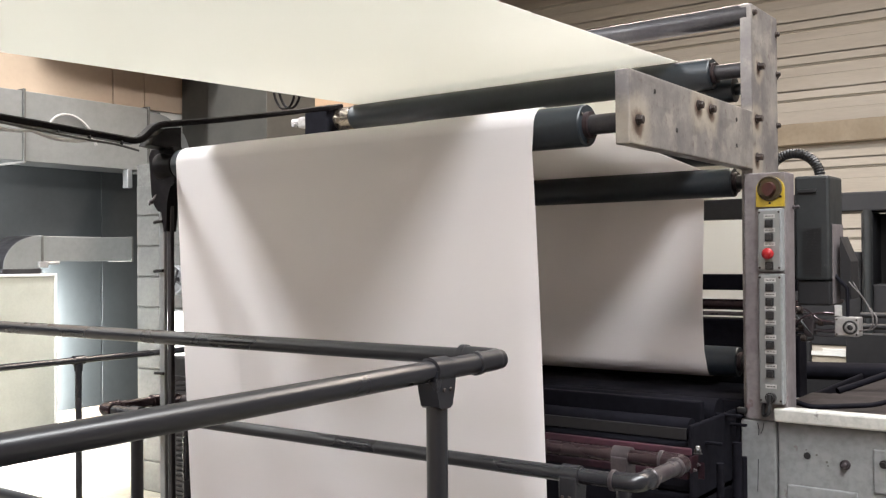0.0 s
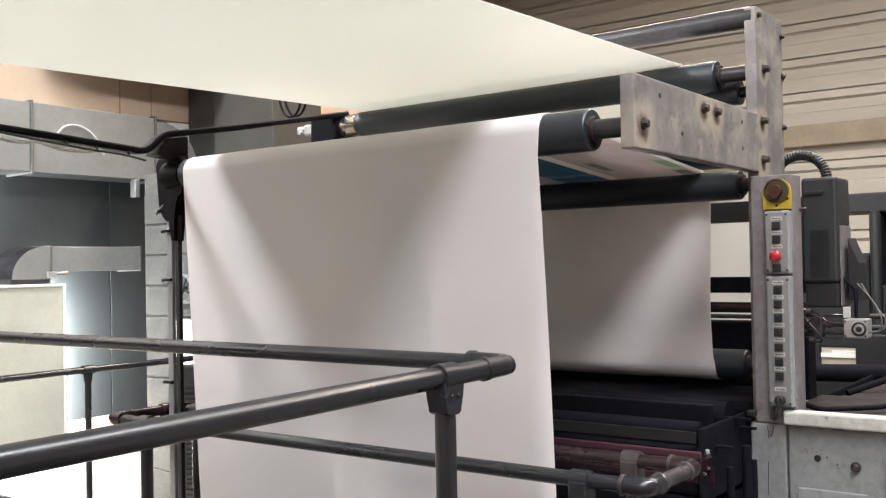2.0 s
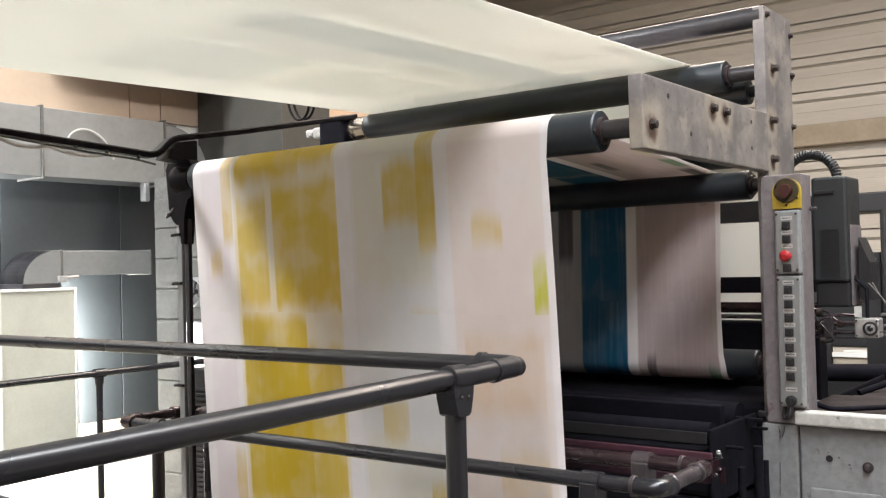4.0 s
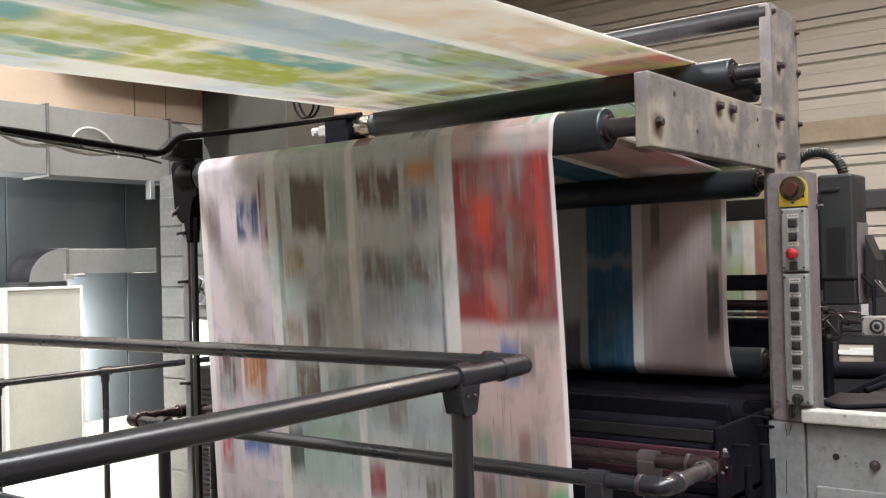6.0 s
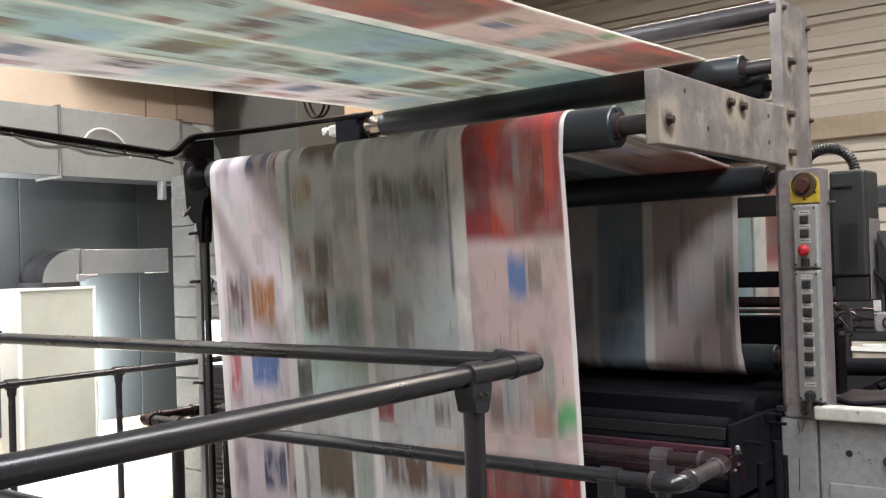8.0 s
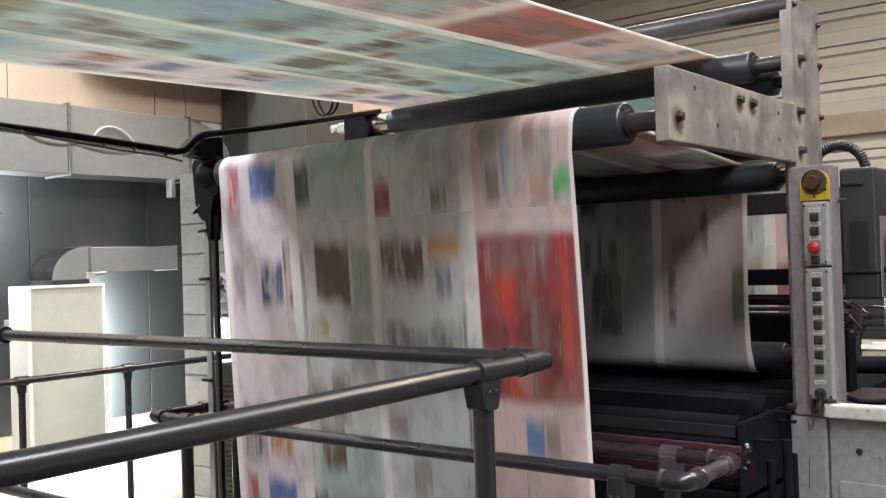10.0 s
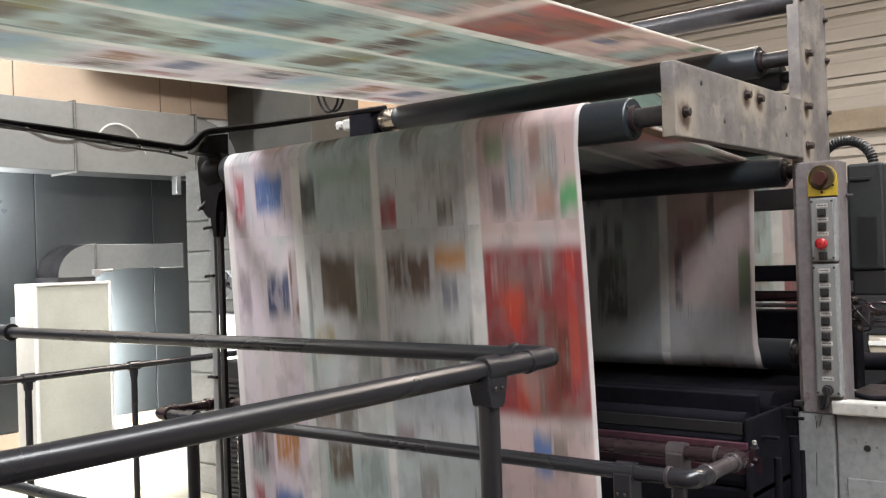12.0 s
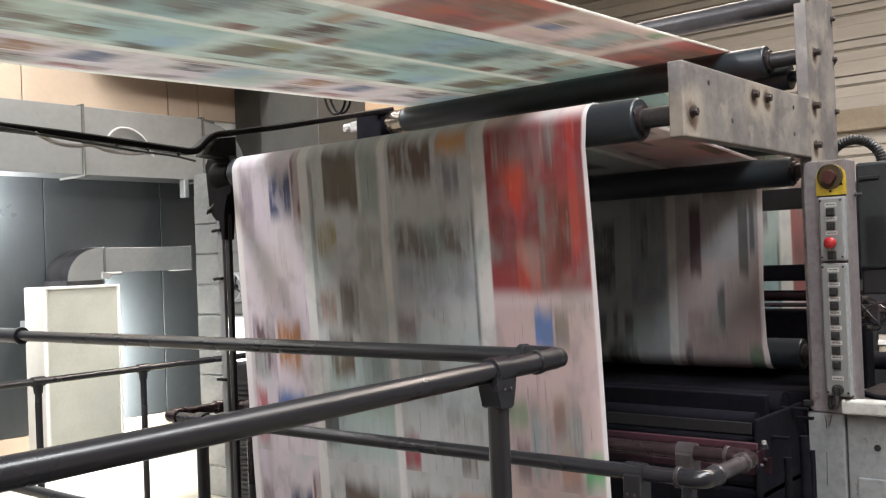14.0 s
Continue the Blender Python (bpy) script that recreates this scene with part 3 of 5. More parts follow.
def left_stand():
    """The post, bearing casting and gooseneck bar at the far roller end."""
    s = thing("roller_stand", "dark steel post with bearing casting and bent top bar", "machine frame", (-2.72, 2.16, 0))

    def add(name, bm, mat=DARK_STEEL, label=""):
        bmesh.ops.translate(bm, verts=bm.verts, vec=(2.72, -2.16, 0))
        return part(name, bm, mat, s, label)

    bm = mesh()
    box(bm, -2.762, -2.742, 2.155, 2.172, 0, 1.86, 0.003)
    add("post", bm)
    bm = mesh()
    box(bm, -2.800, -2.772, 2.15, 2.165, 0, 1.80, 0.003)
    add("cable_strip", bm, GALV, "grey conduit strip")
    for z in (1.735, 1.565, 1.21):
        bm = mesh()
        sweep(bm, ((-2.818, 2.145, z - 0.002), (-2.80, 2.143, z), (-2.765, 2.14, z)), 0.0055, 10)
        add("hook", bm, CAST_DARK)
    bm = mesh()
    lathe(bm, (-2.795, 2.164, 1.927), (1, 0, 0), ((0, 0.03), (0.004, 0.05), (0.03, 0.052), (0.05, 0.047), (0.09, 0.045), (0.094, 0.036), (0.12, 0.036)), 28)
    add("bearing_cap", bm, CAST_DARK, "dark round bearing cap")
    # the cast cheek: a broad head, hollowed under the roller and drawn down to the post
    bm = mesh()
    n = 12
    pts = [(-2.845, 1.965), (-2.83, 1.99), (-2.715, 1.992), (-2.70, 1.96), (-2.694, 1.885)]
    pts += [(-2.694 - 0.050 * math.sin(0.5 * math.pi * k / n), 1.872 - 0.115 * (1 - math.cos(0.5 * math.pi * k / n))) for k in range(1, n + 1)]
    pts += [(-2.746, 1.70), (-2.766, 1.70)]
    pts += [(-2.766 - 0.062 * math.sin(0.5 * math.pi * k / n), 1.765 + 0.085 * (1 - math.cos(0.5 * math.pi * k / n))) for k in range(n + 1)]
    lo, hi = [bm.verts.new((x, 2.140, z)) for x, z in pts], [bm.verts.new((x, 2.186, z)) for x, z in pts]
    rim = [bm.faces.new(lo), bm.faces.new(list(reversed(hi)))]
    for i in range(len(pts)):
        j = (i + 1) % len(pts)
        bm.faces.new((lo[i], lo[j], hi[j], hi[i]))
    bmesh.ops.bevel(bm, geom=list({e for f in rim for e in f.edges}), offset=0.007, segments=3, affect="EDGES", profile=0.5)
    add("bearing_casting", bm, CAST_DARK, "dark bearing casting")
    bm = mesh()
    sweep(bm, ((-2.822, 2.138, 1.808), (-2.814, 2.142, 1.815), (-2.80, 2.146, 1.83)), 0.006, 12, 0.01)
    lathe(bm, (-2.823, 2.138, 1.808), (-0.3, -0.5, -0.8), ((0, 0.009), (0.009, 0.009), (0.010, 0.004), (0.017, 0.004)), 12)
    add("grease_nipple", bm, SHAFT, "bare steel fitting")
    # the bent bar
    bm = mesh()
    bend = [Vector((-2.75, y, z)) for y, z in ((-1.2, 2.13), (1.545, 2.025), (2.03, 1.998), (2.095, 2.062), (2.41, 2.117), (3.03, 2.24))]
    path = [bend[0]]
    for a, b, c in zip(bend, bend[1:], bend[2:]):
        p, q = b + (a - b).normalized() * 0.036, b + (c - b).normalized() * 0.036
        path += [(1 - t) ** 2 * p + 2 * t * (1 - t) * b + t * t * q for t in (0, 0.2, 0.4, 0.6, 0.8, 1.0)]
    path.append(bend[-1])
    prev = None
    for i, p in enumerate(path):
        d = (path[min(i + 1, len(path) - 1)] - path[max(0, i - 1)]).normalized()
        up = d.cross(Vector((1, 0, 0))) * -1
        ring = [bm.verts.new(p + Vector((a, 0, 0)) + b * up) for a, b in ((-0.022, -0.006), (-0.017, -0.011), (0.017, -0.011), (0.022, -0.006), (0.022, 0.006), (0.017, 0.011), (-0.017, 0.011), (-0.022, 0.006))]
        if prev:
            for k in range(8):
                bm.faces.new((prev[k], prev[(k + 1) % 8], ring[(k + 1) % 8], ring[k])).smooth = True
        else:
            bm.faces.new(list(reversed(ring)))
        prev = ring
    bm.faces.new(prev)
    add("top_bar", bm, CAST_DARK, "black bent flat bar")
    # the web of the casting, up to the bar's bend
    bm = mesh()
    side = [(2.105, 1.985), (2.186, 1.985), (2.186, 2.062), (2.12, 2.052), (2.085, 2.025), (2.06, 1.99)]
    lo, hi = [bm.verts.new((-2.79, y, z)) for y, z in side], [bm.verts.new((-2.722, y, z)) for y, z in side]
    bm.faces.new(lo), bm.faces.new(list(reversed(hi)))
    for i in range(6):
        j = (i + 1) % 6
        bm.faces.new((lo[i], lo[j], hi[j], hi[i]))
    add("gusset", bm, CAST_DARK, "dark stained gusset")
    bm = mesh()
    sweep(bm, ((-2.719, 1.30, 2.03), (-2.722, 1.66, 1.997), (-2.722, 1.80, 1.985), (-2.724, 1.93, 1.98), (-2.735, 2.02, 1.968)), 0.004, 8, 0.05, 4)
    add("bar_cable", bm, BLACK_PLASTIC)
    for arc_pts in (((-2.728, 1.45, 2.02), (-2.722, 1.51, 1.990), (-2.722, 1.58, 1.986), (-2.728, 1.64, 2.0)), ((-2.728, 1.62, 2.0), (-2.722, 1.68, 1.980), (-2.722, 1.77, 1.974), (-2.728, 1.84, 1.988))):
        bm = mesh()
        sweep(bm, arc_pts, 0.0055, 8, 0.03, 5)
        add("bar_cable", bm, LABEL_WHITE, "white cable sagging under the bar")
    for y in (1.72, 1.83, 1.95):
        bm = mesh()
        lathe(bm, (-2.727, y - 0.004, 1.998 - 0.05 * (y - 1.72)), (0, 1, 0), ((0, 0.006), (0.001, 0.008), (0.005, 0.008), (0.006, 0.006)), 10)
        add("cable_tie", bm, BLACK_PLASTIC)
    # bearing housing of the upper roller
    bm = mesh()
    box(bm, -2.895, -2.747, 2.965, 3.10, 2.112, 2.243, 0.016)
    add("bearing_housing", bm, PRESS_DARK, "black bearing housing")
    bm = mesh()
    box(bm, -2.965, -2.872, 3.0, 3.06, 2.165, 2.212, 0.008)
    lathe(bm, (-3.02, 3.03, 2.196), (1, 0, 0), ((0, 0.012), (0.002, 0.016), (0.03, 0.016), (0.032, 0.012), (0.056, 0.012)), 16)
    lathe(bm, (-2.985, 3.012, 2.18), (0, -1, 0), ((0, 0.009), (0.02, 0.009)), 12)
    add("air_fitting", bm, ALU, "bright metal fitting")
    bm = mesh()
    lathe(bm, (-2.746, 3.03, 2.187), (1, 0, 0), ((0, 0.042), (0.002, 0.047), (0.082, 0.047), (0.084, 0.042)), 32)
    add("journal_sleeve", bm, CHROME, "bright worn journal sleeve")
    for dx, dz in ((0.0, 0.0), (-0.035, 0.012)):
        bm = mesh()
        sweep(bm, ((-3.29 + dx, 3.2, 2.45 + dz), (-3.275 + dx, 3.2, 2.355), (-3.235 + dx, 3.2, 2.300), (-3.17 + dx, 3.19, 2.296), (-3.125 + dx, 3.18, 2.34), (-3.10 + dx, 3.15, 2.45)), 0.006, 10, 0.035, 5)
        add("cable", bm, CAST_DARK, "black looped cable")
    bm = mesh()
    box(bm, -2.80, -2.76, 2.99, 3.07, 0, 2.12, 0.003)
    add("rear_post", bm, DARK_STEEL)


# ---- the running paper web ----
PERIOD = 1.04
GEAR = 40.0  # metres of web per metre of the register's slide


def print_material(name, register, pages, ink_start, colour_start, first_ink, density, green=0.5, leaf=(0.52, 0.56, 0.26), blotch=0.35, soft=0.034, colour_length=0.5, early_end=6.6, paper_tint=(0.80, 0.765, 0.77), through=(1.0, 1.008, 0.965)):
    """Paper with pages that run along the web: u across, s along, shifted by the register's slide."""
    n = Net(name)
    uv = n.node("ShaderNodeUVMap", uv_map="web")
    sep = n.node("ShaderNodeSeparateXYZ")
    n.put(sep.inputs[0], uv.outputs[0])
    u, s = sep.outputs[0], n.math("MULTIPLY", sep.outputs[1], 10.0)
    tc = n.node("ShaderNodeTexCoord", object=register)
    geo = n.node("ShaderNodeNewGeometry")
    sub = n.node("ShaderNodeVectorMath", operation="SUBTRACT")
    n.put(sub.inputs[0], geo.outputs["Position"]), n.put(sub.inputs[1], tc.outputs["Object"])
    sl = n.node("ShaderNodeSeparateXYZ")
    n.put(sl.inputs[0], sub.outputs[0])
    run = n.math("MULTIPLY", sl.outputs[2], GEAR)
    back = n.math("SUBTRACT", run, s)                     # metres printed before this point
    q = n.math("SUBTRACT", n.math("FLOORED_MODULO", n.math("ADD", back, 0.06), PERIOD), 0.06)

    def comb(scale_u, scale_s, detail=2.0, seed=0.0):
        v = n.node("ShaderNodeCombineXYZ")
        n.put(v.inputs[0], n.math("MULTIPLY", u, scale_u)), n.put(v.inputs[1], n.math("MULTIPLY", q, scale_s)), n.put(v.inputs[2], seed)
        t = n.node("ShaderNodeTexNoise")
        n.put(t.inputs["Vector"], v.outputs[0])
        t.inputs["Scale"].default_value, t.inputs["Detail"].default_value = 1.0, detail
        return t.outputs["Fac"]

    def band(x, lo, hi, soft):
        c, h = 0.5 * (lo + hi), 0.5 * (hi - lo)
        return n.smooth(n.math("ABSOLUTE", n.math("SUBTRACT", x, c)), h - soft, h + soft, 1.0, 0.0)

    paper = paper_tint
    streak, fine, blot = comb(95, 3.0, 2, 1.7), comb(210, 5.0, 2, 4.2), comb(16, 9.0, 3, 7.1)
    ink, sharp = paper, 0.0028
    broken = n.math("ADD", n.math("MULTIPLY", streak, 0.4), n.math("MULTIPLY", comb(34, 8.0, 3, 61.0), 0.6))
    ragged = n.math("ADD", q, n.math("MULTIPLY", n.math("SUBTRACT", comb(26, 1.2, 2, 51.0), 0.5), 0.075))
    for u0, u1, q0, q1, col, amount in pages:
        mask = n.math("MULTIPLY", band(u, u0, u1, sharp), band(ragged if u1 - u0 < 0.2 else q, q0, q1, soft))
        if amount < 0:          # a broken picture: only where the streaks let it through
            mask = n.math("MULTIPLY", mask, n.smooth(broken, 0.40, 0.54, 0.45, 1.0))
            amount = -amount
        ink = n.mix(n.math("MULTIPLY", mask, amount), ink, col)
    # uneven picture content, smeared along the run
    tone = comb(20, 8.0, 3, 11.3)
    page = band(u, 0.022, 0.99, 0.003)
    ink = n.mix(n.math("MULTIPLY", page, n.smooth(tone, 0.50, 0.66, 0.0, 0.27 * density)), ink, (0.21, 0.20, 0.21))
    ink = n.mix(n.math("MULTIPLY", page, n.smooth(comb(9, 4.0, 2, 15.9), 0.55, 0.72, 0.0, 0.35 * density)), ink, (0.38, 0.51, 0.50))
    ink = n.mix(n.math("MULTIPLY", page, n.smooth(comb(36, 6.0, 2, 21.4), 0.52, 0.7, 0.0, 0.2 * density)), ink, (0.30, 0.27, 0.26))
    early = n.smooth(back, 4.2, early_end, 1.0, 0.12)
    ink = n.mix(n.math("MULTIPLY", n.math("MULTIPLY", page, early), n.smooth(comb(7, 5.0, 2, 31.0), 0.38, 0.62, 0.0, green * density)), ink, leaf)
    # lines of type and picture detail, smeared along the run
    inside = n.math("MULTIPLY", n.smooth(n.math("PINGPONG", n.math("SUBTRACT", u, 0.0), 0.125), 0.010, 0.016), band(u, 0.02, 0.985, 0.003))
    ink = n.mix(n.math("MULTIPLY", n.math("MULTIPLY", inside, n.smooth(fine, 0.60, 0.72)), n.smooth(blot, 0.45, 0.62, 0.0, 0.40 * density)), ink, (0.10, 0.085, 0.085))
    ink = n.mix(n.math("MULTIPLY", n.math("MULTIPLY", inside, n.smooth(streak, 0.58, 0.75)), n.smooth(blot, 0.35, 0.6, 0.17 * density, 0.0)), ink, (0.75, 0.74, 0.72))
    # start of the run: bare paper, then the first ink alone, then all inks
    first = n.mix(n.smooth(blot, 0.42, 0.62, 0.0, 0.10), paper, (0.5, 0.47, 0.45))
    patchy = n.smooth(comb(13, 7.0, 2, 41.0), 0.36, 0.56, blotch, 1.0)
    for u0, u1, q0, q1, col, amount in first_ink:
        first = n.mix(n.math("MULTIPLY", n.math("MULTIPLY", band(u, u0, u1, sharp), band(ragged, q0, q1, soft)), n.math("MULTIPLY", n.smooth(streak, 0.3, 0.55, 0.9 * amount, amount), patchy)), first, col)
    colour = n.mix(n.smooth(back, colour_start, colour_start + colour_length), first, ink)
    colour = n.mix(n.smooth(back, ink_start, ink_start + 0.24), paper, colour)
    n.put(n.bsdf.inputs["Base Color"], colour)
    n.bsdf.inputs["Roughness"].default_value = 0.52
    n.bsdf.inputs["Specular IOR Level"].default_value = 0.35
    glow = n.node("ShaderNodeBsdfTranslucent")
    n.put(glow.inputs["Color"], n.mix(1.0, colour, through, "MULTIPLY"))
    mixer = n.node("ShaderNodeMixShader")
    mixer.inputs[0].default_value = 0.42
    n.put(mixer.inputs[1], n.bsdf.outputs[0]), n.put(mixer.inputs[2], glow.outputs[0])
    n.put(n.out.inputs["Surface"], mixer.outputs[0])
    return n.mat


PINK, GREY, MINT = (0.64, 0.47, 0.465), (0.53, 0.545, 0.545), (0.42, 0.52, 0.51)
RED, BLUE, BROWN, ORANGE, GREEN = (0.30, 0.022, 0.029), (0.10, 0.22, 0.55), (0.16, 0.10, 0.075), (0.62, 0.28, 0.06), (0.10, 0.42, 0.17)


def outer_pages():
    """Page after page: columns across, distance after the head of the red page along."""
    rows = []

    def add(u0, u1, q0, q1, col, amount=0.85):
        rows.append((u0, u1, q0, q1, col, amount))

    # tints of the four pages
    add(0.02, 0.235, -0.5, 1.5, (0.71, 0.61, 0.68), 0.8)
    add(0.265, 0.485, -0.5, 1.5, GREY, 0.75)
    add(0.505, 0.735, -0.5, 1.5, (0.56, 0.575, 0.585), 0.8)
    add(0.29, 0.48, 0.62, 0.97, MINT, 0.8)
    add(0.51, 0.73, 0.55, 0.80, (0.50, 0.57, 0.585), 0.75)
    add(0.51, 0.73, 0.25, 0.50, (0.55, 0.58, 0.62), 0.7)
    # the red page and what follows it
    add(0.768, 0.991, 0.0, 0.462, RED, 0.95)
    add(0.80, 0.86, 0.10, 0.24, (0.66, 0.065, 0.04), -0.8)
    add(0.862, 0.88, 0.03, 0.15, (0.10, 0.03, 0.035), -0.8)
    add(0.905, 0.925, 0.03, 0.13, (0.07, 0.035, 0.04), -0.8)
    add(0.785, 0.80, 0.03, 0.12, (0.62, 0.36, 0.36), -0.6)
    add(0.92, 0.952, 0.22, 0.40, (0.12, 0.02, 0.025), -0.8)
    add(0.85, 0.93, 0.16, 0.44, (0.17, 0.05, 0.05), -0.7)
    add(0.885, 0.90, 0.18, 0.30, (0.24, 0.21, 0.19), -0.8)
    add(0.775, 0.83, 0.22, 0.38, (0.16, 0.05, 0.055), -0.7)
    add(0.83, 0.88, 0.33, 0.45, (0.64, 0.09, 0.05), -0.7)
    add(0.955, 0.975, 0.02, 0.36, (0.60, 0.07, 0.055), 0.6)
    add(0.79, 0.93, 0.015, 0.11, (0.30, 0.20, 0.20), -0.6)
    add(0.768, 0.991, 0.475, 1.5, PINK, 0.85)
    add(0.768, 0.991, -0.5, -0.012, PINK, 0.85)
    add(0.86, 0.90, 0.50, 0.60, BLUE, 0.95)
    add(0.905, 0.935, 0.51, 0.60, (0.26, 0.21, 0.18), 0.8)
    add(0.79, 0.945, 0.74, 0.965, (0.40, 0.33, 0.33), -0.6)
    add(0.785, 0.83, 0.75, 0.82, (0.20, 0.36, 0.18), 0.6)
    add(0.835, 0.875, 0.78, 0.94, (0.30, 0.40, 0.42), -0.7)
    add(0.89, 0.915, 0.74, 0.84, (0.33, 0.14, 0.12), -0.7)
    add(0.80, 0.83, 0.86, 0.955, (0.17, 0.12, 0.11), -0.7)
    add(0.93, 0.95, 0.76, 0.90, (0.16, 0.22, 0.30), -0.6)
    add(0.90, 0.94, 0.86, 0.965, (0.45, 0.22, 0.13), 0.6)
    add(0.952, 0.991, 0.89, 0.965, GREEN, 0.9)
    # third page
    add(0.515, 0.63, 0.01, 0.13, BROWN, -0.95)
    add(0.645, 0.725, 0.0, 0.065, ORANGE, 0.8)
    add(0.66, 0.70, 0.09, 0.18, (0.25, 0.25, 0.30), -0.9)
    add(0.52, 0.72, 0.26, 0.36, (0.13, 0.095, 0.085), -0.85)
    add(0.52, 0.73, 0.36, 0.46, (0.36, 0.38, 0.43), -0.8)
    add(0.507, 0.55, 0.88, 0.975, (0.34, 0.02, 0.055), 0.92)
    add(0.66, 0.70, 0.90, 0.975, (0.20, 0.15, 0.13), -0.9)
    add(0.724, 0.731, 0.20, 0.60, (0.10, 0.10, 0.10), -0.8)
    add(0.57, 0.62, 0.62, 0.76, (0.24, 0.20, 0.19), -0.7)
    add(0.63, 0.72, 0.80, 0.88, (0.38, 0.36, 0.35), -0.7)
    add(0.51, 0.56, 0.52, 0.60, (0.22, 0.10, 0.09), -0.6)
    # second page
    add(0.40, 0.47, 0.60, 0.74, (0.20, 0.22, 0.20), -0.6)
    add(0.28, 0.33, 0.44, 0.54, (0.30, 0.16, 0.10), -0.7)
    add(0.41, 0.48, 0.26, 0.40, (0.28, 0.30, 0.25), -0.6)
    add(0.315, 0.42, 0.01, 0.19, (0.11, 0.07, 0.05), 0.92)
    add(0.43, 0.48, 0.02, 0.22, (0.33, 0.40, 0.36), 0.7)
    add(0.265, 0.31, 0.80, 0.93, (0.05, 0.065, 0.06), 0.9)
    add(0.30, 0.375, 0.58, 0.71, (0.13, 0.085, 0.06), -0.95)
    add(0.285, 0.345, 0.24, 0.33, (0.36, 0.27, 0.07), -0.85)
    add(0.345, 0.40, 0.42, 0.56, (0.17, 0.14, 0.12), -0.9)
    add(0.32, 0.485, 0.77, 0.83, (0.33, 0.42, 0.34), 0.75)
    add(0.265, 0.28, 0.05, 0.55, (0.12, 0.11, 0.10), -0.6)
    # first page
    add(0.13, 0.205, 0.06, 0.20, (0.055, 0.07, 0.17), -0.97)
    add(0.21, 0.235, 0.0, 0.21, (0.17, 0.075, 0.065), -0.92)
    add(0.03, 0.07, 0.06, 0.19, (0.30, 0.22, 0.28), -0.7)
    add(0.125, 0.205, 0.55, 0.70, (0.50, 0.19, 0.04), -0.95)
    add(0.035, 0.115, 0.54, 0.72, (0.15, 0.085, 0.10), -0.95)
    add(0.11, 0.205, 0.78, 0.90, (0.07, 0.16, 0.45), -0.95)
    add(0.03, 0.07, 0.77, 0.94, (0.48, 0.08, 0.10), -0.85)
    add(0.08, 0.20, 0.30, 0.50, (0.66, 0.56, 0.56), 0.5)
    # unprinted gutters
    for a, b in ((0.238, 0.262), (0.487, 0.503), (0.738, 0.765)):
        add(a, b, -0.5, 1.5, (0.78, 0.76, 0.75), 0.9)
    return rows


def overhead_pages():
    """The same pages with greener, paler tints for the overhead run."""
    teal, aqua = (0.39, 0.53, 0.55), (0.51, 0.61, 0.595)
    rows = []
    for u0, u1, q0, q1, col, amount in outer_pages():
        if u1 - u0 > 0.15 and 0.26 < u0 < 0.74:
            col, amount = (teal if q1 - q0 < 1 else aqua), 0.85
        elif u1 - u0 < 0.15 and q1 - q0 < 0.3:
            col = tuple(0.45 * c + 0.55 * g for c, g in zip(col, (0.25, 0.20, 0.19)))
        elif u0 > 0.76 and q0 < 0.45:
            col = tuple(0.7 * c + 0.3 * g for c, g in zip(col, (0.62, 0.42, 0.40)))
        rows.append((u0, u1, q0, q1, col, amount))
    rows.append((0.80, 0.94, 0.76, 0.90, teal, -0.7))
    rows.append((0.03, 0.23, 0.25, 0.50, aqua, 0.7))
    sky = (0.34, 0.47, 0.62)
    rows += [(0.30, 0.40, 0.84, 0.95, sky, -0.8), (0.55, 0.72, 0.46, 0.58, sky, -0.7), (0.10, 0.22, 0.22, 0.36, sky, -0.7), (0.28, 0.44, 0.34, 0.42, (0.24, 0.19, 0.15), -0.8)]
    rows += [(0.54, 0.70, 0.70, 0.80, (0.22, 0.20, 0.19), -0.7), (0.50, 0.56, 0.16, 0.24, (0.30, 0.10, 0.09), -0.8), (0.40, 0.47, 0.10, 0.20, (0.36, 0.32, 0.16), -0.7)]
    return rows


def green_pages():
    """The overhead face before all inks are up: gold turned leaf green, with blue-green between."""
    rows = [(0.51, 0.74, -0.5, 1.5, (0.38, 0.56, 0.72), 0.75), (0.02, 0.24, 0.3, 0.8, (0.42, 0.60, 0.78), 0.6)]
    for u0, u1, q0, q1, col, amount in yellow_pages():
        if col[2] < 0.05:
            col = (0.42, 0.46, 0.06)
        rows.append((u0, u1, q0, q1, col, 0.85 * amount))
    rows += [(0.36, 0.47, 0.0, 0.5, (0.14, 0.38, 0.48), 0.8), (0.16, 0.26, 0.55, 0.9, (0.16, 0.40, 0.46), 0.6), (0.55, 0.62, 0.4, 0.7, (0.16, 0.36, 0.20), 0.6), (0.78, 0.97, 0.4, 0.9, (0.62, 0.46, 0.30), 0.5)]
    return rows


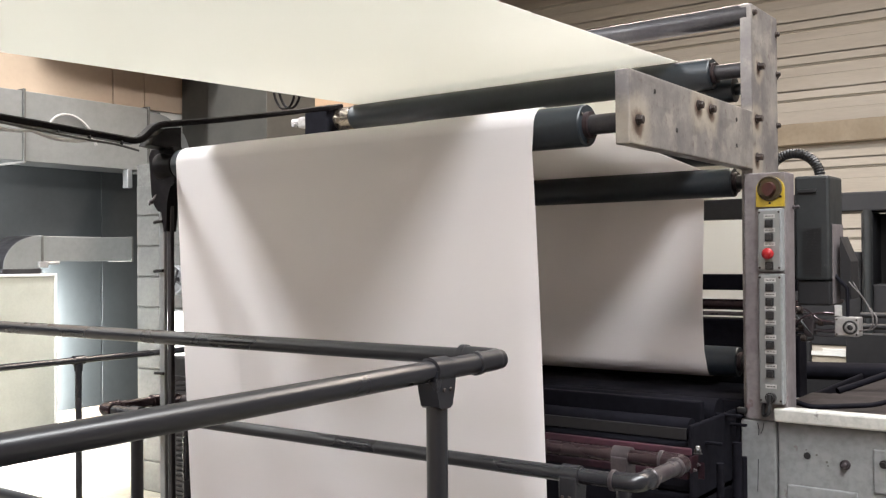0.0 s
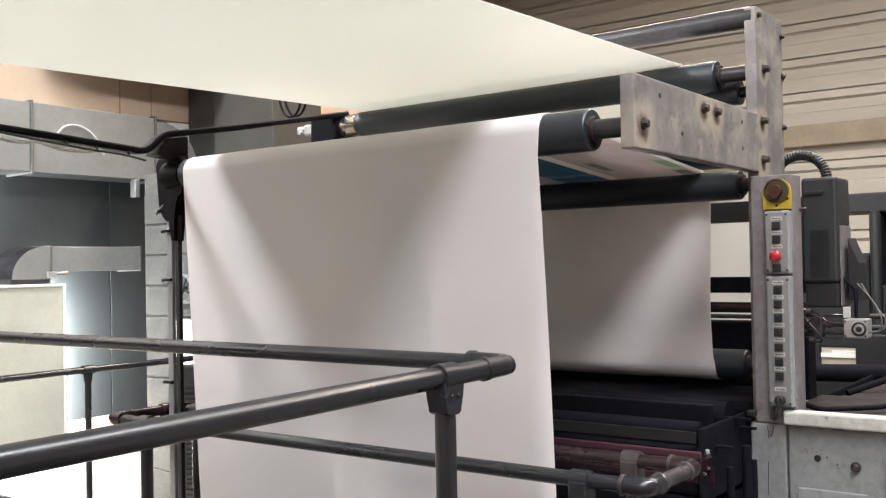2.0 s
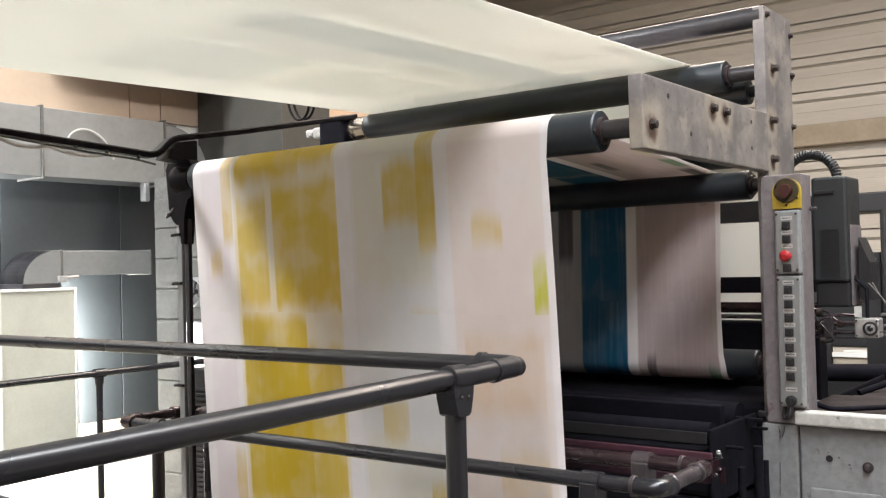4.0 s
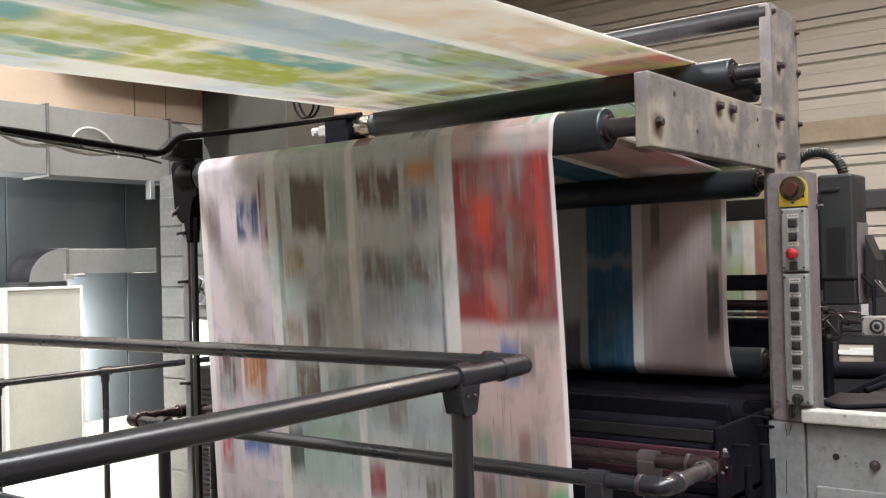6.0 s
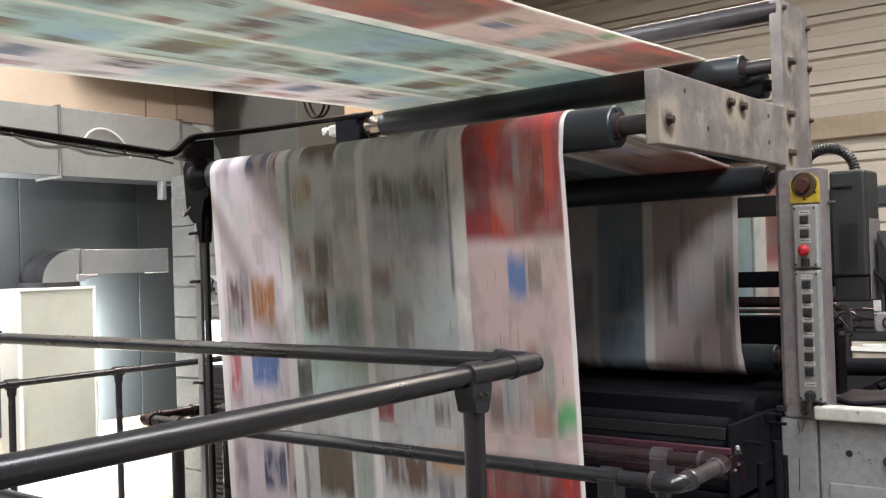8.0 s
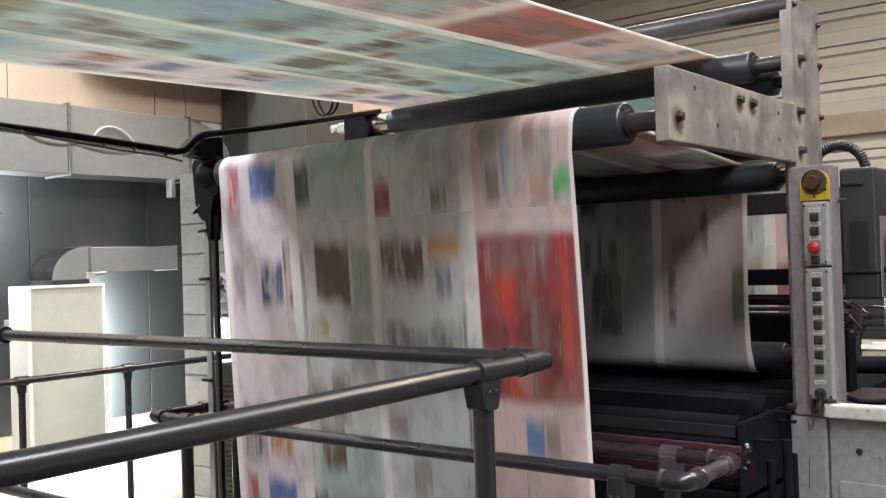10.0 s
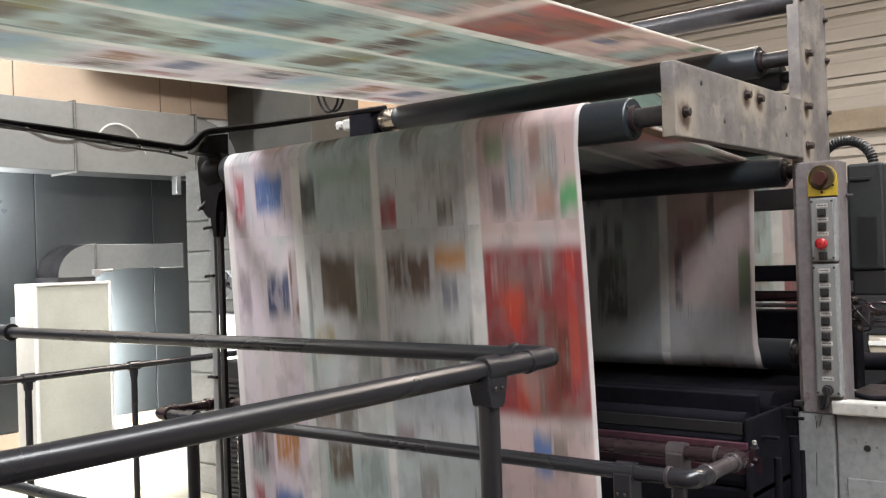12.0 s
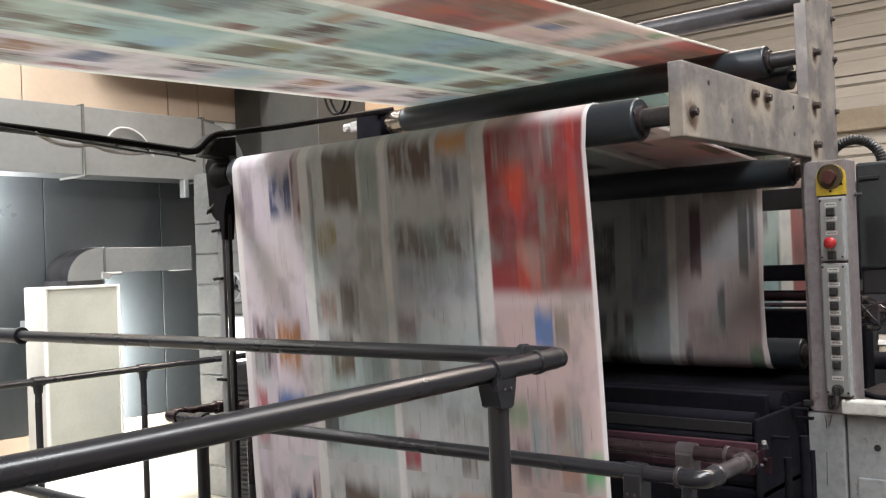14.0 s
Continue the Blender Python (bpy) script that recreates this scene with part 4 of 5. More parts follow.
def yellow_pages():
    """What the first ink alone leaves on the outer face."""
    rows = []

    def add(u0, u1, q0, q1, col, amount):
        rows.append((u0, u1, q0, q1, col, amount))

    gold, pale, peach = (0.66, 0.46, 0.022), (0.72, 0.58, 0.28), (0.75, 0.57, 0.46)
    add(0.14, 0.47, -0.5, 1.5, pale, 0.55)
    add(0.77, 0.985, -0.5, 1.5, peach, 0.35)
    add(0.51, 0.73, -0.5, 1.5, (0.70, 0.69, 0.66), 0.5)
    add(0.15, 0.36, -0.05, 0.56, gold, 0.9)
    add(0.03, 0.12, 0.1, 0.9, (0.72, 0.64, 0.68), 0.5)
    add(0.52, 0.72, 0.3, 0.9, (0.70, 0.65, 0.50), 0.5)
    add(0.20, 0.46, 0.05, 0.52, gold, 0.85)
    add(0.27, 0.47, 0.58, 0.97, gold, 0.9)
    add(0.15, 0.25, 0.62, 0.96, gold, 0.75)
    add(0.10, 0.135, 0.40, 0.75, gold, 0.6)
    add(0.05, 0.09, 0.78, 0.85, gold, 0.55)
    add(0.60, 0.735, 0.55, 0.72, gold, 0.75)
    add(0.69, 0.735, 0.42, 0.80, gold, 0.7)
    add(0.57, 0.64, 0.18, 0.30, gold, 0.55)
    add(0.66, 0.73, 0.98, 1.1, gold, 0.5)
    add(0.82, 0.89, 0.72, 0.79, gold, 0.6)
    add(0.86, 0.97, 0.30, 0.42, (0.70, 0.52, 0.25), 0.55)
    add(0.79, 0.97, 0.0, 0.20, (0.70, 0.50, 0.30), 0.5)
    add(0.955, 0.985, 0.84, 0.98, (0.55, 0.55, 0.03), 0.9)
    return rows


def inner_pages():
    rows = []

    def add(u0, u1, q0, q1, col, amount=0.85):
        rows.append((u0, u1, q0, q1, col, amount))

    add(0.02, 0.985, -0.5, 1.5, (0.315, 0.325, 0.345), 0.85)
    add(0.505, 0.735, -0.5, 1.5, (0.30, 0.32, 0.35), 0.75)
    add(0.765, 0.985, 0.1, 0.6, (0.46, 0.38, 0.37), 0.75)
    add(0.55, 0.64, 0.05, 0.30, (0.06, 0.06, 0.07), -0.9)
    add(0.63, 0.73, 0.45, 0.85, (0.14, 0.17, 0.22), -0.5)
    add(0.52, 0.58, 0.5, 0.75, (0.05, 0.05, 0.06), -0.9)
    add(0.80, 0.83, 0.55, 0.80, (0.10, 0.06, 0.08), 0.85)
    add(0.93, 0.955, 0.55, 0.78, (0.06, 0.07, 0.07), 0.85)
    add(0.95, 0.985, 0.10, 0.30, (0.10, 0.20, 0.12), 0.8)
    add(0.84, 0.93, 0.82, 0.95, (0.22, 0.15, 0.15), -0.8)
    add(0.05, 0.45, 0.1, 0.4, (0.2, 0.22, 0.26), -0.8)
    for a, b, q0, q1 in ((0.53, 0.55, 0.30, 0.42), (0.57, 0.585, 0.31, 0.44), (0.605, 0.63, 0.30, 0.40), (0.66, 0.68, 0.62, 0.78), (0.78, 0.80, 0.10, 0.30), (0.87, 0.89, 0.34, 0.50), (0.96, 0.975, 0.62, 0.80)):
        add(a, b, q0, q1, (0.10, 0.10, 0.115), -0.85)
    add(0.79, 0.87, 0.30, 0.42, (0.30, 0.22, 0.22), -0.7)
    add(0.738, 0.762, -0.06, 0.985, (0.7, 0.68, 0.67), 0.7)
    return rows


def blue_pages():
    B = (0.008, 0.095, 0.19)
    return [(0.48, 0.735, -0.5, 1.5, (0.30, 0.29, 0.32), 0.85), (0.765, 0.985, -0.5, 1.5, (0.42, 0.34, 0.34), 0.85), (0.60, 0.735, -0.5, 0.56, B, 1.0), (0.60, 0.735, 0.575, 1.5, B, 1.0), (0.53, 0.575, 0.1, 0.35, (0.06, 0.06, 0.07), 0.85), (0.49, 0.58, 0.38, 0.95, (0.4, 0.4, 0.44), 0.6), (0.94, 0.975, 0.3, 0.55, (0.05, 0.05, 0.05), 0.9),
            (0.79, 0.93, 0.15, 0.5, (0.42, 0.36, 0.36), 0.7), (0.955, 0.985, 0.6, 0.75, (0.10, 0.25, 0.12), 0.8), (0.79, 0.815, 0.62, 0.78, (0.10, 0.09, 0.09), 0.85), (0.15, 0.45, 0.0, 0.9, B, 0.7)]


def arc(c, r, a0, a1, steps=10):
    return [(c[0] + r * math.cos(radians(a0 + (a1 - a0) * k / steps)), c[1] + r * math.sin(radians(a0 + (a1 - a0) * k / steps))) for k in range(steps + 1)]


def densify(path, step=0.06):
    out = [path[0]]
    for a, b in zip(path, path[1:]):
        d = math.hypot(b[0] - a[0], b[1] - a[1])
        k = max(1, int(d / step))
        out += [(a[0] + (b[0] - a[0]) * i / k, a[1] + (b[1] - a[1]) * i / k) for i in range(1, k + 1)]
    return out


def sheet(name, path, s_at, offset, material, parent, label, curl=0.0, shift=0.0):
    """A strip of paper along path (y, z); s_at(i-th length) gives the web coordinate. offset: to its left side."""
    path = densify(path)
    bm = mesh()
    uvl = bm.loops.layers.uv.new("web")
    cols, length, rows = 52, 0.0, []
    for i, (y, z) in enumerate(path):
        if i:
            length += math.hypot(y - path[i - 1][0], z - path[i - 1][1])
        a, b = path[max(i - 1, 0)], path[min(i + 1, len(path) - 1)]
        d = Vector((b[0] - a[0], b[1] - a[1])).normalized()
        nrm = (-d.y, d.x)
        row = []
        for k in range(cols + 1):
            u = k / 40 * 0.945 if k <= 40 else 0.945 + 0.055 * (k - 40) / (cols - 40)
            o = offset + 0.0006 * math.sin(9 * u + 3.1 * length) + 0.0004 * math.sin(23 * u - 2 * length)
            # the free edge curls away from the walkway
            loose = curl * min(1.0, max(0.0, (1.88 - z) / 0.7)) * (1.0 if y < 2.5 else 0.8 * min(1.0, max(0.0, (z - 1.24) / 0.2)))
            width, bend = 0.066, max(1e-4, loose * max(0.0, (u - 0.948) / 0.052))
            inset = (u - 0.948) * (XR - XL) - width * math.sin(bend) / max(1e-4, loose) if bend > 1e-3 else 0.0
            o -= width * (1 - math.cos(bend)) / max(1e-4, loose)
            v = bm.verts.new((XL + u * (XR - XL) - max(0.0, inset), y + nrm[0] * o, z + nrm[1] * o))
            row.append((v, u, s_at(length)))
        rows.append(row)
    for r0, r1 in zip(rows, rows[1:]):
        for k in range(cols):
            quad = (r0[k], r0[k + 1], r1[k + 1], r1[k])
            f = bm.faces.new([c[0] for c in quad])
            f.smooth = True
            for loop, c in zip(f.loops, quad):
                loop[uvl].uv = (c[1] + shift, c[2] / 10.0)
    me = bpy.data.meshes.new(name)
    bm.to_mesh(me)
    bm.free()
    me.materials.append(material)
    ob = new(name, me)
    ob.parent = parent
    return tagged(ob, label)


WEB = thing("paper_web", "wide running web of printed paper over black rollers", "paper web")
REGISTER = new("print_register")
REGISTER.parent = WEB
REGISTER.empty_display_size = 0.02


def paper():
    outer = print_material("printed_paper_outer", REGISTER, outer_pages(), -0.77, 2.6, yellow_pages(), 1.0, blotch=0.68)
    # the greenish light overhead is put into this run's paper and see-through tints
    over = print_material("printed_paper_overhead", REGISTER, overhead_pages(), -0.60, 2.6, green_pages(), 0.65, 0.9, (0.46, 0.50, 0.15), soft=0.05, early_end=9.0, paper_tint=(0.79, 0.772, 0.745), through=(0.98, 1.014, 0.95))
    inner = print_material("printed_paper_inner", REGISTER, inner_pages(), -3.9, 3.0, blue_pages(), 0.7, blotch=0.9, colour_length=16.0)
    faint = [(a, b, c, d, col, 0.4 * k) for a, b, c, d, col, k in inner_pages()]
    upper = print_material("printed_paper_upper", REGISTER, faint, -3.9, 3.0, [(a, b, c, d, col, 0.25 * k) for a, b, c, d, col, k in blue_pages()], 0.3, blotch=0.9, colour_length=16.0, through=(0.98, 1.014, 0.955))
    g = 0.0028
    # up the front, over to the rear roller, down, and under the low roller into the press
    front = [(2.19, 0.30)] + arc(R1, R1[2] + g, 177, 90, 18) + arc(R3, R3[2] + g, 90, 2)
    front += [(3.2585, 1.27)] + arc(R4, R4[2] + g, 175, 270)[1:] + [(4.4, 1.16)]
    sheet("front_run_outer", front, lambda d: 0.30 + d, 0.0006, outer, WEB, "printed face of the hanging web", 0.9)
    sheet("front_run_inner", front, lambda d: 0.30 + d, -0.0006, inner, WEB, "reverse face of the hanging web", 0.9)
    # up behind, over the upper roller and away overhead
    top = [(3.91, 2.024)] + arc(R5, R5[2] + g, 0, 80)[1:] + arc(R2, R2[2] + g, 82, 90, 3) + [(1.49, 2.20)] + arc((-2.8, 2.19), 0.0512, 270, 182, 6)[0:] + [(-2.8512, 5.2)]
    d2 = 0.0
    for a, b in zip(top[:-9], top[1:-9]):
        d2 += math.hypot(b[0] - a[0], b[1] - a[1])
    sheet("overhead_run_lower", top, lambda d: 5.80 + d - d2, 0.0006, over, WEB, "underside of the overhead web")
    sheet("overhead_run_upper", top, lambda d: 5.80 + d - d2, -0.0006, upper, WEB, "upper side of the overhead web")
    # the rise behind, its pages set over towards the post
    rise = [(3.91, 0.75), (3.91, 2.02)]
    sheet("rear_rise_front", rise, lambda d: 4.91 - d2 + d, 0.0006, over, WEB, "printed face of the rising web", shift=-0.13)
    sheet("rear_rise_back", rise, lambda d: 4.91 - d2 + d, -0.0006, upper, WEB, "reverse face of the rising web", shift=-0.13)


# ---- the press body ----
def press_body():
    p = thing("press_unit", "black press unit below the web, inky and shaded in colour", "printing press", (-1.9, 3.0, 0))

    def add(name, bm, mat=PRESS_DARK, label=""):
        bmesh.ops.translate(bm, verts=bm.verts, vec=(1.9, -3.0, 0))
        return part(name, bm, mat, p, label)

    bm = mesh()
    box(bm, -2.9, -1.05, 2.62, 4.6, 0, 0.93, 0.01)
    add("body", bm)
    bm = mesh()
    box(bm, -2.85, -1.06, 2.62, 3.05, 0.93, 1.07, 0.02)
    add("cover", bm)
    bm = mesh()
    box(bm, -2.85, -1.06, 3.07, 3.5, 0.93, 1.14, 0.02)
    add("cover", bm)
    bm = mesh()
    box(bm, -2.85, -1.012, 2.50, 2.512, 1.064, 1.083, 0.003)
    add("ink_tray", bm, PRESS_RED, "red-stained tray edge")
    bm = mesh()
    box(bm, -2.85, -1.02, 2.495, 2.515, 1.0, 1.02, 0.003)
    add("ink_tray", bm, INK_TRAY, "ink-caked tray edge")
    for y, z, r in ((2.68, 1.105, 0.03), (2.90, 1.12, 0.045)):
        bm = mesh()
        sweep(bm, ((-2.85, y, z), (-1.08, y, z)), r, 20)
        add("ink_roller", bm, PRESS_DARK, "ink-black roller")
    bm = mesh()
    box(bm, -2.85, -1.10, 2.80, 2.83, 1.07, 1.165, 0.004)
    add("doctor_bar", bm, PRESS_DARK, "black steel bar")
    bm = mesh()
    box(bm, -2.85, -1.02, 3.5, 3.56, 1.735, 1.81, 0.004)
    add("cross_beam", bm, DIM_STEEL)
    bm = mesh()
    box(bm, -2.85, -1.02, 3.5, 3.55, 1.476, 1.534, 0.004)
    add("cross_beam", bm, PRESS_DARK)
    bm = mesh()
    sweep(bm, ((-2.85, 3.53, 1.422), (-1.02, 3.53, 1.422)), 0.02, 18)
    add("guide_bar", bm, BROWN_TUBE, "brown stained guide bar")
    bm = mesh()
    sweep(bm, ((-2.85, 3.50, 1.39), (-1.02, 3.50, 1.39)), 0.008, 12)
    add("guide_bar", bm, SHAFT, "thin steel guide bar")
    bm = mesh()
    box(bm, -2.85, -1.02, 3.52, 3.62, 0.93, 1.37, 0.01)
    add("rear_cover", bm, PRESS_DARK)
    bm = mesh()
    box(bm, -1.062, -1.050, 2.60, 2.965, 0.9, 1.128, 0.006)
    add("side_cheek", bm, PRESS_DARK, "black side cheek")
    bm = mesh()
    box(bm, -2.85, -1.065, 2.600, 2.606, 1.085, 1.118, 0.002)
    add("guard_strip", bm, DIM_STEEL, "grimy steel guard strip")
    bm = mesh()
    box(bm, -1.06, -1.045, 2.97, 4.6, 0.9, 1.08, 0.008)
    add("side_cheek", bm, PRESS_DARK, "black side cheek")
    bm = mesh()
    box(bm, -1.008, -1.002, 2.48, 2.53, 1.022, 1.066, 0.002)
    box(bm, -1.002, -0.984, 2.524, 2.528, 1.0, 1.045, 0.002)
    add("tray_end_plate", bm, INK_TRAY, "ink-stained red end plate")
    bm = mesh()
    bolt(bm, (-0.992, 2.50, 1.072), (0, 0, 1), 0.009, 0.014)
    add("nut", bm, BLACK_PLASTIC)
    bm = mesh()
    lathe(bm, (-0.992, 2.50, 1.086), (0, 0, 1), ((0, 0.006), (0.006, 0.006), (0.008, 0.003)), 12)
    add("bolt_end", bm, ALU, "bright bolt end")
    for y, z in ((2.515, 1.04), (2.49, 1.03)):
        bm = mesh()
        bolt(bm, (-1.0, y, z), (1, 0, 0), 0.004, 0.008)
        add("nut", bm, SHAFT)
    # pipes and levers at the open end of the unit
    for x, y, z0, z1, rr in ((-0.99, 2.66, 0.2, 1.02, 0.011), (-0.985, 2.78, 0.2, 1.06, 0.014), (-1.0, 2.88, 0.2, 1.0, 0.01)):
        bm = mesh()
        sweep(bm, ((x, y, z0), (x, y, z1)), rr, 12)
        add("riser_pipe", bm, PRESS_DARK)
    for y, z, a in ((2.86, 1.118, 0.10), (2.90, 1.085, 0.12), (2.70, 1.06, 0.09)):
        bm = mesh()
        box(bm, -1.045 - a, -1.0, y, y + 0.016, z, z + 0.008, 0.002)
        add("lever", bm, PRESS_DARK, "near-black steel lever")
    bm = mesh()
    box(bm, -1.043, -1.015, 2.945, 2.965, 1.118, 1.136, 0.004)
    add("bracket", bm, DIM_STEEL)


def side_cabinet():
    c = thing("side_cabinet", "grey painted machine cabinet with a pale ledge", "machine cabinet", (-0.4, 3.2, 0))

    def add(name, bm, mat=GREY_PAINT, label=""):
        bmesh.ops.translate(bm, verts=bm.verts, vec=(0.4, -3.2, 0))
        return part(name, bm, mat, c, label)

    bm = mesh()
    box(bm, -1.04, -0.932, 2.972, 3.6, 0, 1.098, 0.006)
    add("end_panel", bm)
    bm = mesh()
    box(bm, -0.928, 0.9, 2.975, 3.6, 0, 1.098, 0.006)
    add("front_panel", bm)
    bm = mesh()
    box(bm, -0.93, 0.9, 2.94, 2.995, 1.102, 1.143, 0.006)
    add("ledge", bm, surface("pale_ledge_paint", (0.5, 0.49, 0.455), (0.42, 0.41, 0.38), 0.5, 0, 8, 60, 0.05, 0.05, (0.1, 0.08, 0.08)), "pale chipped ledge")
    bm = mesh()
    box(bm, -0.93, 0.9, 2.996, 3.6, 1.099, 1.112, 0.003)
    box(bm, -1.0, -0.932, 3.062, 3.6, 1.0985, 1.11, 0.003)
    add("top_tray", bm, DECK_BROWN, "ink-stained top tray")
    bm = mesh()
    sweep(bm, ((-0.90, 3.06, 1.150), (-0.87, 3.12, 1.128), (-0.72, 3.25, 1.13), (-0.58, 3.5, 1.16)), 0.008, 12, 0.03)
    add("hose", bm, PRESS_DARK, "black hose lying on the tray")
    bm = mesh()
    box(bm, -0.90, -0.70, 2.966, 2.9745, 0.70, 0.915, 0.004)
    add("hatch", bm)
    bm = mesh()
    box(bm, -0.657, -0.45, 2.966, 2.9745, 0.92, 1.045, 0.004)
    add("hatch", bm)
    # ink that ran down the end panel, and chips on the front
    for run in (((-0.988, 1.09), (-0.984, 1.068), (-0.985, 1.052)), ((-0.987, 0.98), (-0.988, 0.93), (-0.990, 0.88)), ((-0.969, 1.09), (-0.972, 1.072), (-0.978, 1.058))):
        bm = mesh()
        sweep(bm, [(x, 2.9722, z) for x, z in run], 0.0010, 6)
        add("ink_run", bm, PRESS_DARK, "dried dark ink run")
    for x, z, rr in ((-0.815, 1.010, 0.0035), (-0.786, 0.992, 0.004), (-0.783, 0.982, 0.003), (-0.845, 1.022, 0.0025)):
        bm = mesh()
        lathe(bm, (x, 2.9752, z), (0, -1, 0), ((0, rr), (0.0006, rr * 0.9)), 9)
        add("chip", bm, FLANGE_GREY, "dark paint chip")
    bm = mesh()
    lathe(bm, (-0.628, 2.9660, 1.006), (0, -1, 0), ((0, 0.012), (0.004, 0.012), (0.005, 0.007), (0.012, 0.007)), 14)
    add("hatch_knob", bm, BLACK_PLASTIC, "black hatch knob")
    bm = mesh()
    lathe(bm, (-0.842, 2.9747, 1.005), (0, -1, 0), ((0, 0.010), (0.002, 0.010)), 16)
    add("lock_hole", bm, BLACK_PLASTIC, "black lock hole")
    bm = mesh()
    lathe(bm, (-0.734, 2.9747, 0.991), (0, -1, 0), ((0, 0.015), (0.004, 0.015), (0.005, 0.010), (0.020, 0.010), (0.022, 0.006)), 18)
    add("turn_latch", bm, SHAFT, "steel turn latch")


def drive_box():
    d = thing("drive_box", "dark grey drive casing with a vent grille", "motor casing", (-0.866, 3.28, 1.10))
    bm = mesh()
    box(bm, -0.072, 0.037, -0.08, 0.08, 0.42, 0.755, 0.009)
    body = part("casing", bm, MOTOR_GREY, d)
    bm = mesh()
    box(bm, -0.068, 0.035, -0.07, 0.078, 0.34, 0.419, 0.006)
    part("terminal_box", bm, DIM_STEEL, d, "black lower terminal box")
    bm = mesh()
    box(bm, -0.06, 0.0, -0.088, -0.079, 0.70, 0.712, 0.002)
    part("slot", bm, BLACK_PLASTIC, d)
    for k in range(16):
        bm = mesh()
        box(bm, -0.046, 0.012, -0.0825, -0.079, 0.44 + 0.0095 * k, 0.4445 + 0.0095 * k)
        part("vent_slat", bm, BLACK_PLASTIC, d)
    bm = mesh()
    box(bm, 0.0372, 0.0395, -0.055, 0.076, 0.345, 0.60, 0.001)
    part("side_cover", bm, POST_PAINT, d, "smudged grey side cover")
    for zb in (0.465, 0.735):
        bm = mesh()
        bolt(bm, (0.022, -0.0802, zb), (0, -1, 0), 0.0045, 0.004, False)
        part("screw", bm, BLACK_PLASTIC, d)
    bm = mesh()
    lo = [(0.053, 0.36), (0.085, 0.36), (0.085, 0.48), (0.053, 0.56)]
    a = [bm.verts.new((x, -0.02, z)) for x, z in lo]
    b = [bm.verts.new((x, 0.08, z)) for x, z in lo]
    bm.faces.new(a), bm.faces.new(list(reversed(b)))
    for i in range(4):
        bm.faces.new((a[i], a[(i + 1) % 4], b[(i + 1) % 4], b[i]))
    part("side_cowl", bm, DIM_STEEL, d)
    bm = mesh()
    box(bm, -0.137, -0.072, -0.07, -0.03, 0.44, 0.64, 0.004)
    part("bracket", bm, DIM_STEEL, d)
    # ribbed hose
    h = thing("ribbed_hose", "black ribbed cable hose arching to the casing", "hose", (-0.962, 3.28, 1.853))
    bm = mesh()
    pts = [(0.085 * math.sin(radians(a)), 0.0, 0.085 * math.cos(radians(a))) for a in range(-84, 91, 6)]
    sweep(bm, pts + [(0.087, 0, -0.02)], 0.0145, 14)
    part("core", bm, BLACK_PLASTIC, h)
    bm = mesh()
    for k, (p, q) in enumerate(zip(pts, pts[1:])):
        lathe(bm, p, Vector(q) - Vector(p), ((0, 0.0155), (0.0022, 0.0172), (0.0044, 0.0172), (0.0066, 0.0155)), 14)
    part("rib_set", bm, BLACK_PLASTIC, h)
    # the register sensor beside it
    s = thing("web_sensor", "silver sensor block on a spindle with thin cables", "sensor", (-0.78, 3.2, 1.376))
    bm = mesh()
    box(bm, -0.035, 0.036, -0.01, 0.05, -0.03, 0.03, 0.004)
    part("block", bm, ALU, s)
    bm = mesh()
    lathe(bm, (0.012, -0.0105, -0.001), (0, -1, 0), ((0, 0.022), (0.004, 0.022), (0.005, 0.017), (0.002, 0.0165)), 24)
    part("lens_ring", bm, BLACK_PLASTIC, s, "black lens ring")
    bm = mesh()
    lathe(bm, (0.012, -0.0115, -0.001), (0, -1, 0), ((0, 0.0155), (0.004, 0.015), (0.005, 0.0095), (0.001, 0.009)), 24)
    part("inner_ring", bm, ALU, s, "bare metal inner ring")
    bm = mesh()
    lathe(bm, (0.012, -0.0118, -0.001), (0, -1, 0), ((0, 0.0085), (0.003, 0.008), (0.005, 0.004)), 20)
    part("lens", bm, BLACK_PLASTIC, s, "dark glass lens")
    for x, z in ((-0.028, 0.023), (0.031, 0.023), (-0.028, -0.023), (0.031, -0.023)):
        bm = mesh()
        bolt(bm, (x, -0.0102, z), (0, -1, 0), 0.0028, 0.003, False)
        part("screw", bm, SCREW, s)
    bm = mesh()
    for z, r in ((0.012, 0.008), (-0.015, 0.006)):
        sweep(bm, ((-0.16, 0.01, z), (-0.034, 0.01, z)), r, 12)
    box(bm, -0.13, -0.10, -0.01, 0.03, -0.035, 0.035, 0.004)
    part("spindle", bm, SHAFT, s)
    for z in (0.034, -0.034):
        bm = mesh()
        box(bm, -0.155, -0.036, -0.004, 0.004, z, z + 0.0065, 0.001)
        part("guide_bar", bm, DARK_STEEL, s)
    for x, z in ((-0.148, 0.05), (-0.145, 0.0), (-0.138, -0.04), (-0.085, 0.012)):
        bm = mesh()
        lathe(bm, (x, -0.012, z), (1, 0, 0), ((0, 0.006), (0.002, 0.011), (0.016, 0.011), (0.018, 0.006)), 12)
        part("fitting", bm, SCREW, s)
    for k in range(2):
        bm = mesh()
        sweep(bm, ((0.0 + 0.012 * k, 0.03, 0.14), (0.05, 0.02, 0.085 - 0.01 * k), (0.078 + 0.012 * k, 0.0, 0.03), (0.072 + 0.01 * k, 0.0, -0.005), (0.036, 0.0, -0.012)), 0.0022, 8, 0.03, 5)
        part("cable", bm, CABLE_GREY, s)
    bm = mesh()
